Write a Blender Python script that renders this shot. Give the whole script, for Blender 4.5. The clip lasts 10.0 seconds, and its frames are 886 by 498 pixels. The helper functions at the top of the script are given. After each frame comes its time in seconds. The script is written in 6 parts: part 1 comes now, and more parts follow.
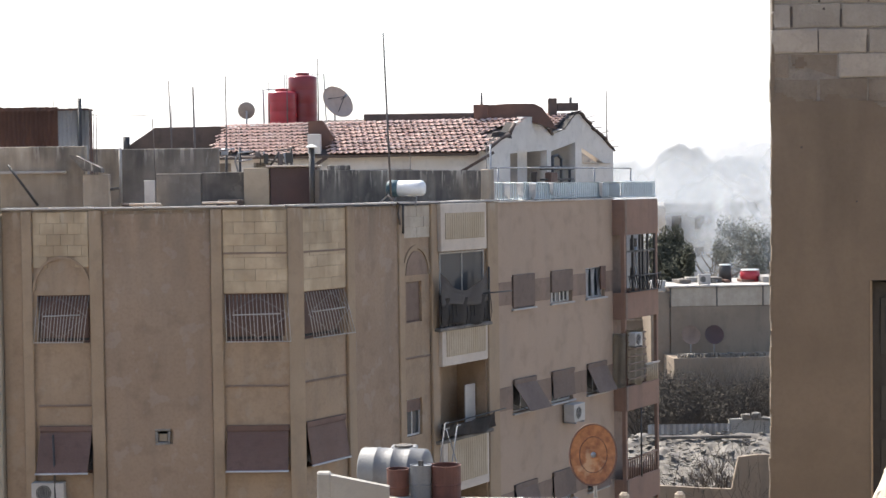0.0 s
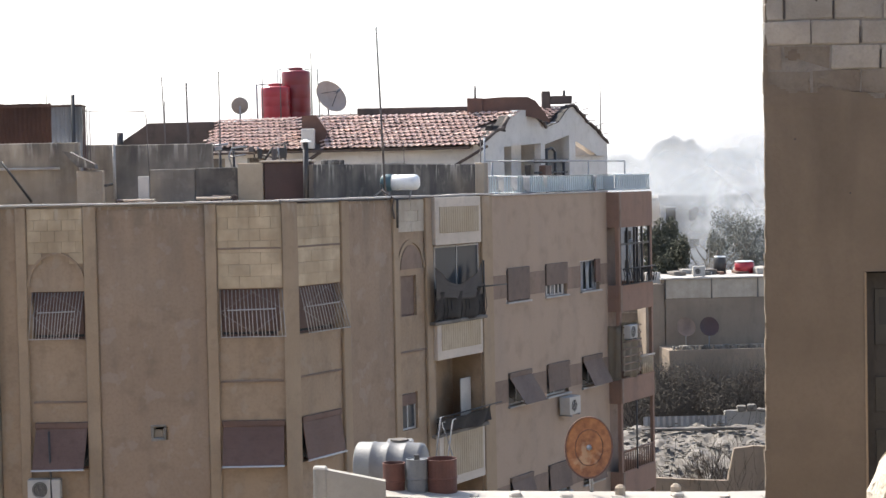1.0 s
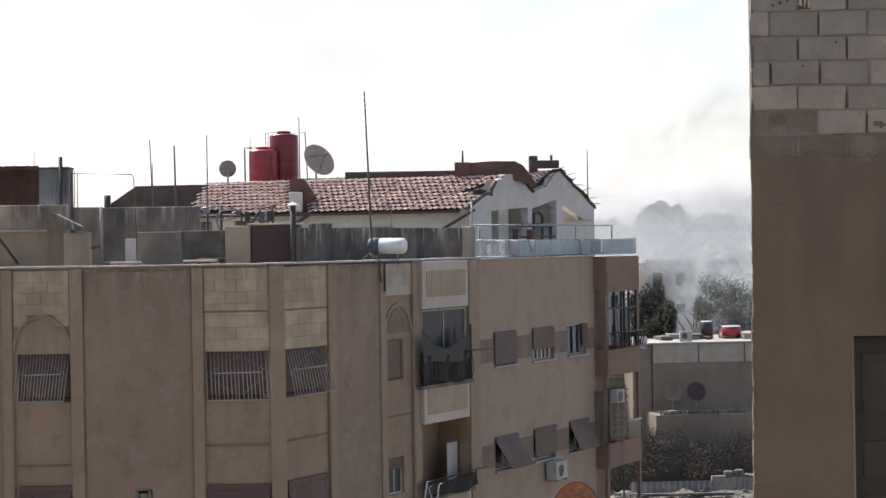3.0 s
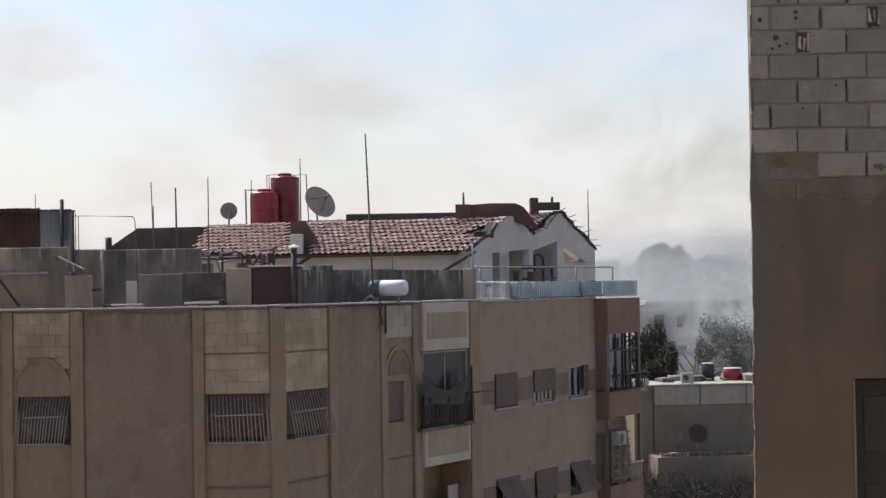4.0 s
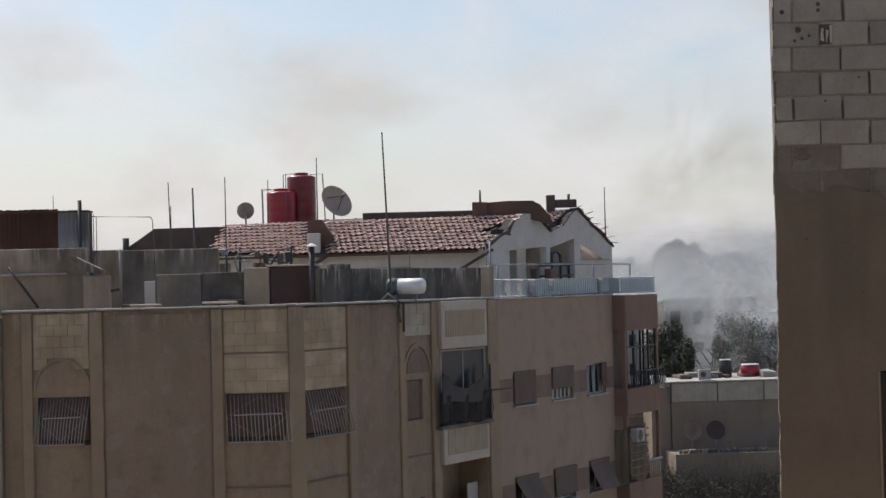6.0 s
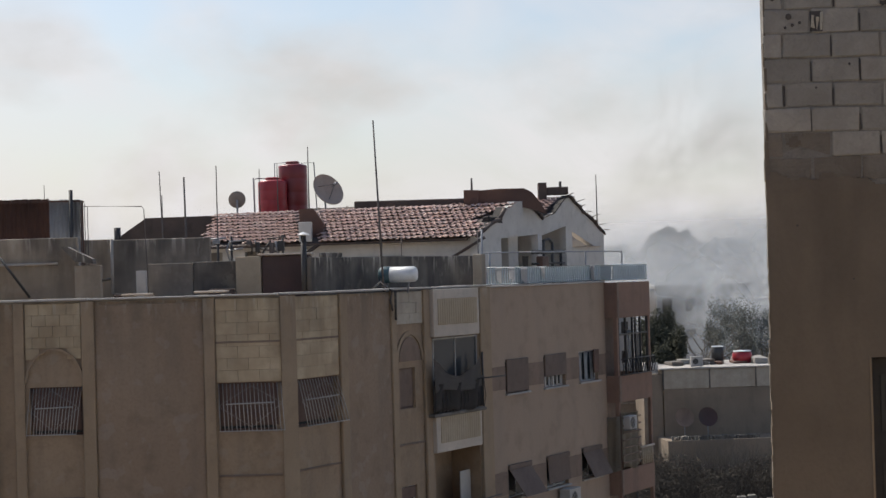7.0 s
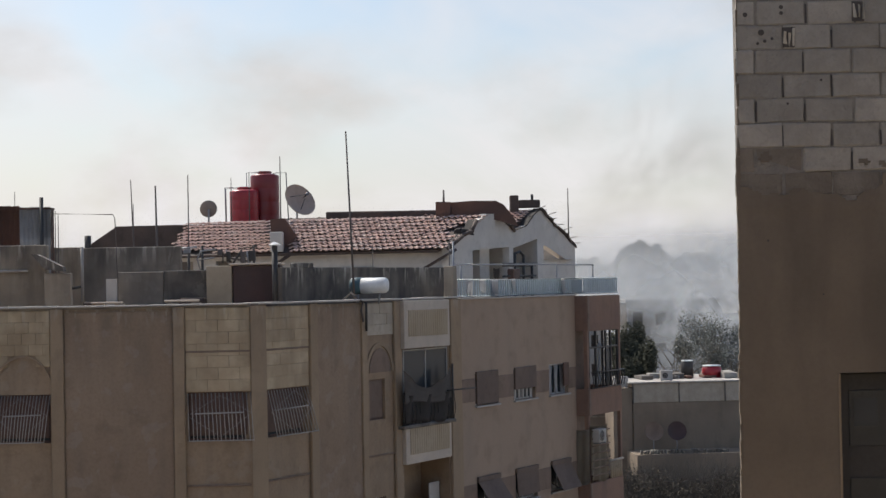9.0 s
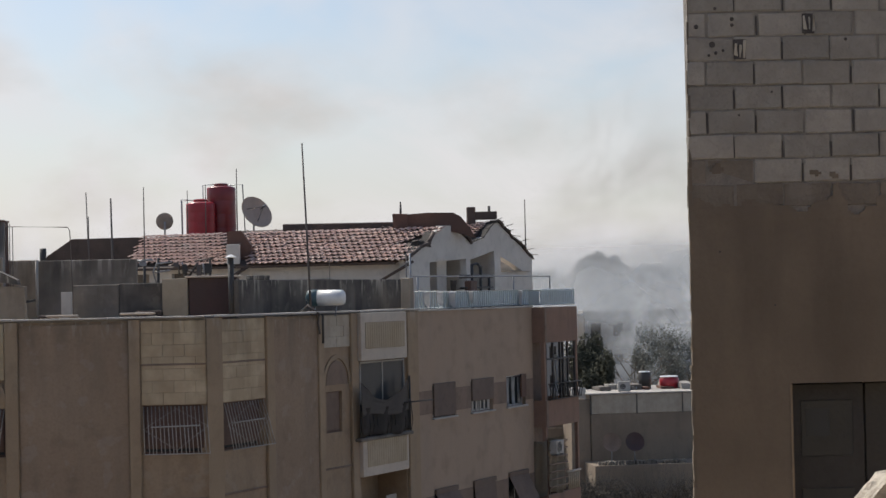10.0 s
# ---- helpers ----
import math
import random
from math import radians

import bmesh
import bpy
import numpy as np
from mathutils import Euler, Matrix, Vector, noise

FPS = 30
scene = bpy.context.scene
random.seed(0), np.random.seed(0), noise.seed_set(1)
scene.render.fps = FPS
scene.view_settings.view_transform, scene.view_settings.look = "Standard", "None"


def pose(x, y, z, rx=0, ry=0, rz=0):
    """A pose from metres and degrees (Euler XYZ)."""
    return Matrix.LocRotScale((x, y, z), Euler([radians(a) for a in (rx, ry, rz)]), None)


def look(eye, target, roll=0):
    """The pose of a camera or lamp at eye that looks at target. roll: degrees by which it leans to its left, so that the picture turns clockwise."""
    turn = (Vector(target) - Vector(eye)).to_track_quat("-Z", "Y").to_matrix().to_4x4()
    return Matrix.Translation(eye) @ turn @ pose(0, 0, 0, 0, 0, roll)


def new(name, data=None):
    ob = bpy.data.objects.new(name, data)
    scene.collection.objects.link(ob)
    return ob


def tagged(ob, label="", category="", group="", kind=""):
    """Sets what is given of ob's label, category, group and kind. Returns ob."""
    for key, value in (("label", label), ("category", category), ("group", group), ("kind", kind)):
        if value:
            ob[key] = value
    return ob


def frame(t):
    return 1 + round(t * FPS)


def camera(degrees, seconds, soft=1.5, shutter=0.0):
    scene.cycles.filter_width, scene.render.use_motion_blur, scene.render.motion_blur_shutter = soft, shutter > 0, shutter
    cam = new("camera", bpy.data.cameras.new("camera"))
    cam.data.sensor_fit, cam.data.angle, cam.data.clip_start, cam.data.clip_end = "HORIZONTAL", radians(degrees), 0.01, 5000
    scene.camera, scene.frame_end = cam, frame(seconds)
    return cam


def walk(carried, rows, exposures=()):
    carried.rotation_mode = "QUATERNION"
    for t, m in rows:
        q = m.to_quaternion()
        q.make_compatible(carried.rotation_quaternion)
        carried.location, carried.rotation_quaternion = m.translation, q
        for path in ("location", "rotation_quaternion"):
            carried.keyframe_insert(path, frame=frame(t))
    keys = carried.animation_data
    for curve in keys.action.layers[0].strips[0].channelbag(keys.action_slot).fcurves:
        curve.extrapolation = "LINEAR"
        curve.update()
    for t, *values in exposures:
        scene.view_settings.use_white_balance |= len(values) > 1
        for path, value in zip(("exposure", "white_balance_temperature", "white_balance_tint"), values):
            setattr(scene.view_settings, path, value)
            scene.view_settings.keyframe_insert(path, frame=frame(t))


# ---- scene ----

# ---- camera ----
cam = camera(28, 10.0, soft=1.5)
H = 17.0  # height of the eye over the street
walk(cam, [
    (0.0, pose(0.000, 0.000, 17.000, 88.051, 0.744, -0.025)),
    (0.5, pose(0.004, 0.003, 16.999, 88.006, 0.841, 0.167)),
    (1.0, pose(0.004, 0.003, 17.005, 87.844, 1.134, -0.211)),
    (1.5, pose(0.001, 0.016, 16.995, 88.090, 1.128, -0.963)),
    (2.0, pose(-0.003, 0.003, 17.007, 88.797, 0.980, -0.893)),
    (2.5, pose(-0.003, 0.008, 16.993, 89.402, 0.888, -0.893)),
    (2.7, pose(-0.003, 0.008, 16.994, 89.545, 0.885, -0.756)),
    (3.8, pose(0.000, 0.001, 17.003, 91.082, 0.945, -0.540)),
    (4.0, pose(0.000, 0.001, 17.004, 91.246, 0.951, -0.595)),
    (4.5, pose(-0.007, 0.006, 17.002, 91.703, 0.739, -1.079)),
    (5.0, pose(-0.027, 0.005, 17.000, 91.923, 1.166, -1.235)),
    (5.5, pose(-0.064, 0.009, 16.987, 91.647, 1.048, -0.539)),
    (5.7, pose(-0.070, 0.006, 16.976, 91.444, 1.379, -0.082)),
    (7.0, pose(-0.064, 0.011, 16.981, 90.827, 1.656, -0.357)),
    (7.5, pose(-0.062, 0.008, 16.978, 90.578, 1.758, -0.485)),
    (8.0, pose(-0.061, 0.008, 16.977, 90.626, 1.578, -0.607)),
    (8.5, pose(-0.061, 0.015, 16.977, 90.866, 1.450, -0.922)),
    (9.0, pose(-0.065, 0.010, 16.978, 91.184, 1.056, -1.291)),
    (9.5, pose(-0.064, 0.012, 16.985, 91.437, 0.962, -1.548)),
    (10.0, pose(-0.017, 0.023, 16.979, 91.539, 1.241, -2.627)),
], exposures=[(0, 0.87), (2.3, 0.82), (2.7, 0.6), (3.8, -0.08), (4.2, -0.09), (4.8, -0.16), (5.5, -0.29), (6.8, -0.25), (7.6, -0.2), (8.5, -0.15), (9.2, -0.2), (10, -0.31)])

# ---- light ----
SUN_DIR = Vector((-0.52, 0.60, 0.0)).normalized()
SUN_EL = radians(50)
world = bpy.data.worlds.new("world")
scene.world = world
world.use_nodes = True
wn = world.node_tree.nodes
sky = wn.new("ShaderNodeTexSky")
sky.sky_type = 'NISHITA'
sky.sun_disc = False
sky.sun_elevation = SUN_EL
sky.sun_rotation = math.atan2(SUN_DIR.x, SUN_DIR.y)
sky.air_density, sky.dust_density, sky.ozone_density = 1.0, 2.0, 2.2
wn["Background"].inputs["Strength"].default_value = 0.15
world.node_tree.links.new(sky.outputs[0], wn["Background"].inputs["Color"])
sun = new("sun", bpy.data.lights.new("sun", 'SUN'))
sun.data.energy, sun.data.angle, sun.data.color = 5.0, radians(0.6), (1.0, 0.935, 0.84)
to_sun = Vector((SUN_DIR.x * math.cos(SUN_EL), SUN_DIR.y * math.cos(SUN_EL), math.sin(SUN_EL)))
sun.matrix_world = look(to_sun * 100, (0, 0, 0))

# ---- materials ----
def mat(name, a, b, rough=0.85, scale=1.0, fine=25.0, bump=0.3, metal=0.0, streak=0.0, streak_col=(0.05, 0.045, 0.04),
        spots=0.0, spot_col=(0.5, 0.47, 0.42), rand=0.0, size=0.02, runs=0.0, run_top=H - 0.42, run_col=(0.46, 0.42, 0.36), soil_col=(0.10, 0.078, 0.055)):
    """A worn surface: two colours mixed by a broad and a fine noise, upright run-off streaks, flaked spots and a fine relief."""
    m = bpy.data.materials.new(name)
    m.use_nodes = True
    nt = m.node_tree
    N, L = nt.nodes, nt.links
    bs = N["Principled BSDF"]
    bs.inputs["Metallic"].default_value = metal
    geo = N.new("ShaderNodeNewGeometry")

    def noise_of(s, detail=6.0, stretch=None):
        n = N.new("ShaderNodeTexNoise")
        n.inputs["Scale"].default_value, n.inputs["Detail"].default_value = s, detail
        if stretch:
            mp = N.new("ShaderNodeMapping")
            mp.inputs["Scale"].default_value = stretch
            L.new(geo.outputs["Position"], mp.inputs["Vector"])
            L.new(mp.outputs[0], n.inputs["Vector"])
        else:
            L.new(geo.outputs["Position"], n.inputs["Vector"])
        return n.outputs["Fac"]

    def ramp(src, lo, hi):
        r = N.new("ShaderNodeMapRange")
        r.inputs["From Min"].default_value, r.inputs["From Max"].default_value = lo, hi
        L.new(src, r.inputs["Value"])
        return r.outputs[0]

    def mix(fac, c1, c2):
        x = N.new("ShaderNodeMix")
        x.data_type = 'RGBA'
        for sock, val in ((x.inputs[0], fac), (x.inputs[6], c1), (x.inputs[7], c2)):
            if isinstance(val, tuple):
                sock.default_value = (*val, 1)
            elif isinstance(val, float):
                sock.default_value = val
            else:
                L.new(val, sock)
        return x.outputs[2]

    def mul(s, k):
        q = N.new("ShaderNodeMath")
        q.operation = 'MULTIPLY'
        q.inputs[1].default_value = k
        L.new(s, q.inputs[0])
        return q.outputs[0]

    f1 = ramp(noise_of(scale), 0.3, 0.7)
    col = mix(f1, tuple(a), tuple(b))
    fine_n = noise_of(fine, 4.0)
    dark = tuple(0.72 * c for c in a)
    col = mix(mul(ramp(fine_n, 0.45, 0.75), 0.28), col, dark)
    mid = ramp(noise_of(scale * 4.3, 8.0), 0.52, 0.72)
    col = mix(mul(mid, 0.55), col, tuple(0.70 * c for c in a))
    if streak:
        st = ramp(noise_of(1.0, 6.0, (1.7, 1.7, 0.3)), 0.5, 0.8)
        col = mix(mul(st, streak), col, tuple(streak_col))
    if spots:
        sp = ramp(noise_of(2.3, 7.0), 0.58, 0.64)
        col = mix(mul(sp, spots), col, tuple(spot_col))
    if runs:
        # dirt and lime washed down from the coping, in drips of uneven length
        sz = N.new("ShaderNodeSeparateXYZ")
        L.new(geo.outputs["Position"], sz.inputs[0])
        for k, (seed, reach, colr, amount, lo, hi) in enumerate((((2.3, 2.3, 0.35), 1.5, soil_col, 0.8, 0.42, 0.66), ((5.5, 5.5, 0.9), 0.55, run_col, 0.7, 0.56, 0.62))):
            fall = ramp(sz.outputs["Z"], run_top - reach, run_top)
            dr = ramp(noise_of(1.0, 6.0, seed), lo, hi)
            both = N.new("ShaderNodeMath")
            both.operation = 'MULTIPLY'
            L.new(fall, both.inputs[0])
            L.new(dr, both.inputs[1])
            col = mix(mul(both.outputs[0], amount * runs), col, tuple(colr))
    if rand:
        oi = N.new("ShaderNodeObjectInfo")
        hsv = N.new("ShaderNodeHueSaturation")
        v = N.new("ShaderNodeMapRange")
        v.inputs["To Min"].default_value, v.inputs["To Max"].default_value = 1 - rand, 1 + rand
        L.new(oi.outputs["Random"], v.inputs["Value"])
        L.new(v.outputs[0], hsv.inputs["Value"])
        L.new(col, hsv.inputs["Color"])
        col = hsv.outputs[0]
    L.new(col, bs.inputs["Base Color"])
    rr = N.new("ShaderNodeMapRange")
    rr.inputs["To Min"].default_value, rr.inputs["To Max"].default_value = max(0.05, rough - 0.12), min(1, rough + 0.08)
    L.new(fine_n, rr.inputs["Value"])
    L.new(rr.outputs[0], bs.inputs["Roughness"])
    if bump:
        bp = N.new("ShaderNodeBump")
        bp.inputs["Strength"].default_value, bp.inputs["Distance"].default_value = bump, size
        L.new(fine_n, bp.inputs["Height"])
        L.new(bp.outputs[0], bs.inputs["Normal"])
    return m


M_RENDER = mat("facade_render", (0.291, 0.206, 0.133), (0.348, 0.250, 0.164), streak=0.5, streak_col=(0.17, 0.135, 0.10), scale=0.6, spots=0.22, spot_col=(0.36, 0.31, 0.25), fine=14, bump=0.15, runs=0.5)
M_PLAIN = mat("facade_grey_render", (0.261, 0.184, 0.124), (0.316, 0.226, 0.154), streak=0.45, streak_col=(0.155, 0.127, 0.10), scale=0.5, spots=0.3, spot_col=(0.34, 0.28, 0.235), fine=14, bump=0.15, runs=0.5)
M_STONE = mat("limestone_cladding", (0.53, 0.42, 0.28), (0.345, 0.255, 0.16), streak=0.6, streak_col=(0.22, 0.155, 0.09), scale=1.6, rand=0.07, runs=0.65, bump=0.15, run_col=(0.5, 0.45, 0.37))
M_PILASTER = mat("pilaster_render", (0.347, 0.255, 0.168), (0.290, 0.207, 0.132), bump=0.15, runs=0.45, streak=0.45, streak_col=(0.18, 0.15, 0.12), scale=0.8)
M_CAP = mat("parapet_cap", (0.46, 0.43, 0.39), (0.34, 0.31, 0.28), spots=0.5)
M_TOPSTAIN = mat("stained_parapet", (0.30, 0.26, 0.21), (0.19, 0.165, 0.14), streak=0.85, streak_col=(0.085, 0.072, 0.06), spots=0.1, scale=1.4, runs=1.0, run_top=H + 1.25, soil_col=(0.05, 0.043, 0.037))
M_SIDE = mat("side_wall_render", (0.342, 0.252, 0.183), (0.378, 0.280, 0.206), streak=0.35, streak_col=(0.25, 0.205, 0.165), scale=0.4, bump=0.3)
M_BAND = mat("brown_band_paint", (0.197, 0.138, 0.101), (0.243, 0.172, 0.130), streak=0.3)
M_BROWN = mat("brown_balcony_paint", (0.27, 0.165, 0.115), (0.22, 0.135, 0.10), streak=0.3, scale=0.8)
M_WHITE = mat("white_paint", (0.559, 0.485, 0.405), (0.466, 0.395, 0.323), streak=0.4, streak_col=(0.4, 0.36, 0.30))
M_RIBBED = mat("yellowed_panel", (0.44, 0.36, 0.26), (0.36, 0.285, 0.195), streak=0.6, streak_col=(0.33, 0.25, 0.15))
M_SHUTTER = mat("brown_shutter", (0.105, 0.056, 0.040), (0.14, 0.082, 0.062), rough=0.65, streak=0.3)
M_SHUTTER2 = mat("faded_shutter", (0.16, 0.108, 0.08), (0.20, 0.142, 0.11), rough=0.7, streak=0.3)
# near-black: the shade of unlit rooms, gaps and holes is put into the colour
M_DARK = mat("painted_dark_shade", (0.07, 0.06, 0.055), (0.10, 0.085, 0.075), rough=0.9)
M_GRILLE = mat("white_painted_iron", (0.42, 0.395, 0.37), (0.33, 0.305, 0.28), rough=0.5)
M_BLACK = mat("black_iron", (0.035, 0.033, 0.033), (0.05, 0.045, 0.04), rough=0.55)
M_ALU = mat("aluminium", (0.55, 0.56, 0.58), (0.48, 0.48, 0.50), rough=0.4, metal=0.6)
M_GREYMETAL = mat("galvanised_sheet", (0.33, 0.34, 0.36), (0.25, 0.25, 0.26), rough=0.5, metal=0.4, streak=0.4)
M_RUST = mat("rusted_sheet", (0.16, 0.085, 0.06), (0.085, 0.05, 0.042), rough=0.85, streak=0.5, streak_col=(0.05, 0.032, 0.03))
M_MAROON = mat("maroon_metal", (0.085, 0.045, 0.04), (0.055, 0.032, 0.03), rough=0.7, streak=0.5)
M_SOOT = mat("sooty_concrete", (0.21, 0.182, 0.152), (0.06, 0.054, 0.05), streak=0.95, streak_col=(0.035, 0.033, 0.032), spots=0.35, spot_col=(0.3, 0.265, 0.22), scale=1.1, runs=1.0, run_top=H + 0.5, soil_col=(0.03, 0.027, 0.026))
M_CONC = mat("raw_concrete", (0.43, 0.36, 0.275), (0.27, 0.22, 0.168), streak=0.8, streak_col=(0.085, 0.07, 0.058), scale=0.9, spots=0.12, runs=0.95, run_top=H + 1.25, soil_col=(0.045, 0.038, 0.033))
M_BEIGE = mat("beige_render", (0.40, 0.335, 0.25), (0.32, 0.265, 0.195), streak=0.5, streak_col=(0.2, 0.17, 0.13))
M_HOUSE = mat("white_house_render", (0.62, 0.59, 0.55), (0.53, 0.50, 0.46), streak=0.2, streak_col=(0.42, 0.39, 0.36))
M_TILE = mat("terracotta_tile", (0.64, 0.47, 0.40), (0.48, 0.325, 0.275), rough=0.8, scale=3.0, rand=0.2, spots=0.6, spot_col=(0.66, 0.56, 0.50))
M_TIMBER = mat("charred_timber", (0.07, 0.052, 0.045), (0.11, 0.08, 0.066), streak=0.3)
M_CHAR = mat("charcoal_black_wood", (0.022, 0.019, 0.017), (0.04, 0.033, 0.029), scale=3.0)
M_REDTANK = mat("red_tank_plastic", (0.36, 0.025, 0.035), (0.30, 0.02, 0.03), rough=0.36, bump=0.1)
M_DARKTANK = mat("dark_red_tank_plastic", (0.22, 0.02, 0.026), (0.16, 0.015, 0.02), rough=0.36, bump=0.1)
M_DISH = mat("weathered_dish", (0.47, 0.37, 0.30), (0.38, 0.29, 0.235), rough=0.7, streak=0.4, streak_col=(0.22, 0.15, 0.11))
M_GREYDISH = mat("grey_dish", (0.20, 0.178, 0.155), (0.25, 0.225, 0.2), rough=0.8)
M_RUSTDISH = mat("rusted_dish", (0.40, 0.175, 0.07), (0.16, 0.062, 0.03), rough=0.8, scale=8.0, spots=0.6, spot_col=(0.50, 0.34, 0.20))
M_RAIL = mat("pale_blue_rail", (0.62, 0.68, 0.70), (0.52, 0.58, 0.60), rough=0.5)
M_RAILPANEL = mat("pale_rail_sheeting", (0.42, 0.47, 0.49), (0.34, 0.38, 0.40), rough=0.6)
M_ACWHITE = mat("ac_casing", (0.48, 0.45, 0.41), (0.38, 0.355, 0.32), rough=0.5, streak=0.3, streak_col=(0.25, 0.22, 0.19))
M_ENAMEL = mat("white_enamel", (0.80, 0.80, 0.79), (0.74, 0.74, 0.72), rough=0.35, bump=0.05)
M_TEAL = mat("dull_teal_end_cap", (0.075, 0.14, 0.155), (0.06, 0.105, 0.12), rough=0.6)
M_BLOCK = mat("hollow_concrete_block", (0.36, 0.325, 0.28), (0.27, 0.243, 0.21), rand=0.16, scale=4.5, fine=45, bump=0.6, streak=0.2, streak_col=(0.2, 0.18, 0.16))
M_MORTAR = mat("mortar", (0.27, 0.243, 0.21), (0.17, 0.152, 0.13), scale=5.0, fine=40, bump=0.8)
M_SMEARED = mat("cement_smeared_block", (0.235, 0.196, 0.155), (0.165, 0.133, 0.103), rand=0.10, scale=3.0, fine=40, bump=0.6, spots=0.35, spot_col=(0.29, 0.26, 0.22))
M_DOORLEAF = mat("dull_dark_door_paint", (0.034, 0.031, 0.031), (0.042, 0.039, 0.038), rough=0.6, scale=2.0)
M_DOORPANEL = mat("dusty_door_panel", (0.044, 0.044, 0.042), (0.036, 0.036, 0.035), rough=0.5, scale=2.5)
M_CEMENT = mat("cement_plaster", (0.222, 0.174, 0.127), (0.13, 0.101, 0.074), streak=0.7, streak_col=(0.082, 0.064, 0.048), scale=0.55, fine=30, bump=0.3)
M_PALESTONE = mat("broken_pale_stone", (0.56, 0.50, 0.41), (0.44, 0.39, 0.31), scale=6, fine=30, bump=0.9, size=0.03, spots=0.7, spot_col=(0.24, 0.2, 0.155))
M_PALETILE = mat("pale_wall_tile", (0.46, 0.405, 0.33), (0.38, 0.325, 0.255), streak=0.5, streak_col=(0.24, 0.19, 0.13), scale=2.0, rand=0.05, bump=0.1)
# leaf greyed and paled: smoke haze put into its colour
M_HAZELEAF = mat("haze_greyed_leaf", (0.11, 0.11, 0.092), (0.15, 0.148, 0.125), scale=1.0)
M_SHUTTER3 = mat("dull_brown_shutter", (0.125, 0.086, 0.066), (0.16, 0.114, 0.09), rough=0.75, streak=0.3)
M_MAST = mat("dull_brown_metal", (0.13, 0.11, 0.10), (0.09, 0.075, 0.068), rough=0.7)
M_WHITEWASH = mat("whitewashed_block", (0.38, 0.352, 0.31), (0.28, 0.26, 0.225), streak=0.4, streak_col=(0.3, 0.28, 0.25))
M_RUBBLE = mat("pale_rubble", (0.225, 0.203, 0.172), (0.08, 0.067, 0.053), spots=0.55, spot_col=(0.075, 0.063, 0.05), scale=1.6, rand=0.2, fine=8, bump=0.6)
M_GROUND = mat("dusty_ground", (0.17, 0.145, 0.115), (0.23, 0.20, 0.165), scale=0.15, fine=3)
M_LEAF = mat("evergreen_leaf", (0.068, 0.07, 0.05), (0.095, 0.094, 0.068), scale=2.0)
M_BRUSH = mat("dry_brush", (0.055, 0.046, 0.038), (0.08, 0.067, 0.054), scale=1.0)
for _m in (M_LEAF, M_BRUSH, M_HAZELEAF):
    _m.node_tree.nodes["Principled BSDF"].inputs["Specular IOR Level"].default_value = 0.08
M_SCRUB = mat("dark_scrub_leaf", (0.055, 0.048, 0.04), (0.078, 0.068, 0.056), scale=1.0, rough=0.95)
M_SCRUB.node_tree.nodes["Principled BSDF"].inputs["Specular IOR Level"].default_value = 0.05
M_BARK = mat("bark", (0.11, 0.09, 0.07), (0.15, 0.125, 0.10))
M_FARWALL = mat("far_wall", (0.27, 0.212, 0.155), (0.21, 0.162, 0.118), streak=0.4, streak_col=(0.11, 0.09, 0.07), scale=0.4)
M_CLOTH = mat("grey_cloth", (0.21, 0.188, 0.172), (0.155, 0.136, 0.124), rough=0.95)
M_DARKCLOTH = mat("dark_tarpaulin", (0.075, 0.066, 0.06), (0.10, 0.088, 0.08), rough=0.9)
M_CURTAIN = mat("white_curtain", (0.66, 0.65, 0.64), (0.56, 0.55, 0.54), rough=0.95)
M_GREYTANK = mat("grey_white_tank", (0.20, 0.20, 0.198), (0.155, 0.155, 0.153), rough=0.6, streak=0.2)
M_RUSTDRUM = mat("rusted_drum", (0.14, 0.055, 0.038), (0.085, 0.036, 0.028), rough=0.8, scale=3, streak=0.4)
M_GREYDRUM = mat("grey_drum", (0.125, 0.13, 0.135), (0.16, 0.165, 0.17), rough=0.55)
# far leaf and wall colours paled, with the distance haze mixed into them
M_HAZETREE = mat("haze_paled_far_leaf", (0.15, 0.157, 0.145), (0.18, 0.187, 0.172), scale=0.5)
M_HAZEWALL = mat("haze_paled_far_wall", (0.36, 0.35, 0.33), (0.30, 0.29, 0.28), scale=0.2)

M_GLASS = bpy.data.materials.new("dark_window_glass")
M_GLASS.use_nodes = True
_b = M_GLASS.node_tree.nodes["Principled BSDF"]
_b.inputs["Base Color"].default_value = (0.05, 0.055, 0.06, 1)
_b.inputs["Roughness"].default_value = 0.15
_b.inputs["Specular IOR Level"].default_value = 0.3


# ---- building helpers ----
def part(name, bm, material, parent=None, label="", smooth=False):
    me = bpy.data.meshes.new(name)
    bmesh.ops.recalc_face_normals(bm, faces=bm.faces[:])
    bm.to_mesh(me)
    bm.free()
    if smooth:
        for p in me.polygons:
            p.use_smooth = True
    me.materials.append(material)
    ob = new(name, me)
    return under(ob, parent, label)


def under(ob, parent, label=""):
    if parent is not None:
        ob.parent = parent
        if parent.parent is None:
            ob.matrix_parent_inverse = parent.matrix_basis.inverted()
    if label:
        ob["label"] = label
    return ob


def thing(name, at, label, category, group="", kind=""):
    e = new(name)
    e.empty_display_size = 0.3
    e.matrix_basis = Matrix.Translation(at)
    return tagged(e, label, category, group, kind)


class Face:
    """A facade: u runs along it, out stands away from it towards the street, h is height over the eye."""

    def __init__(self, origin, along, out):
        self.o, self.u, self.n = Vector((*origin, 0)), Vector((*along, 0)).normalized(), Vector((*out, 0)).normalized()

    def __call__(self, u, out, h):
        return self.o + self.u * u + self.n * out + Vector((0, 0, H + h))


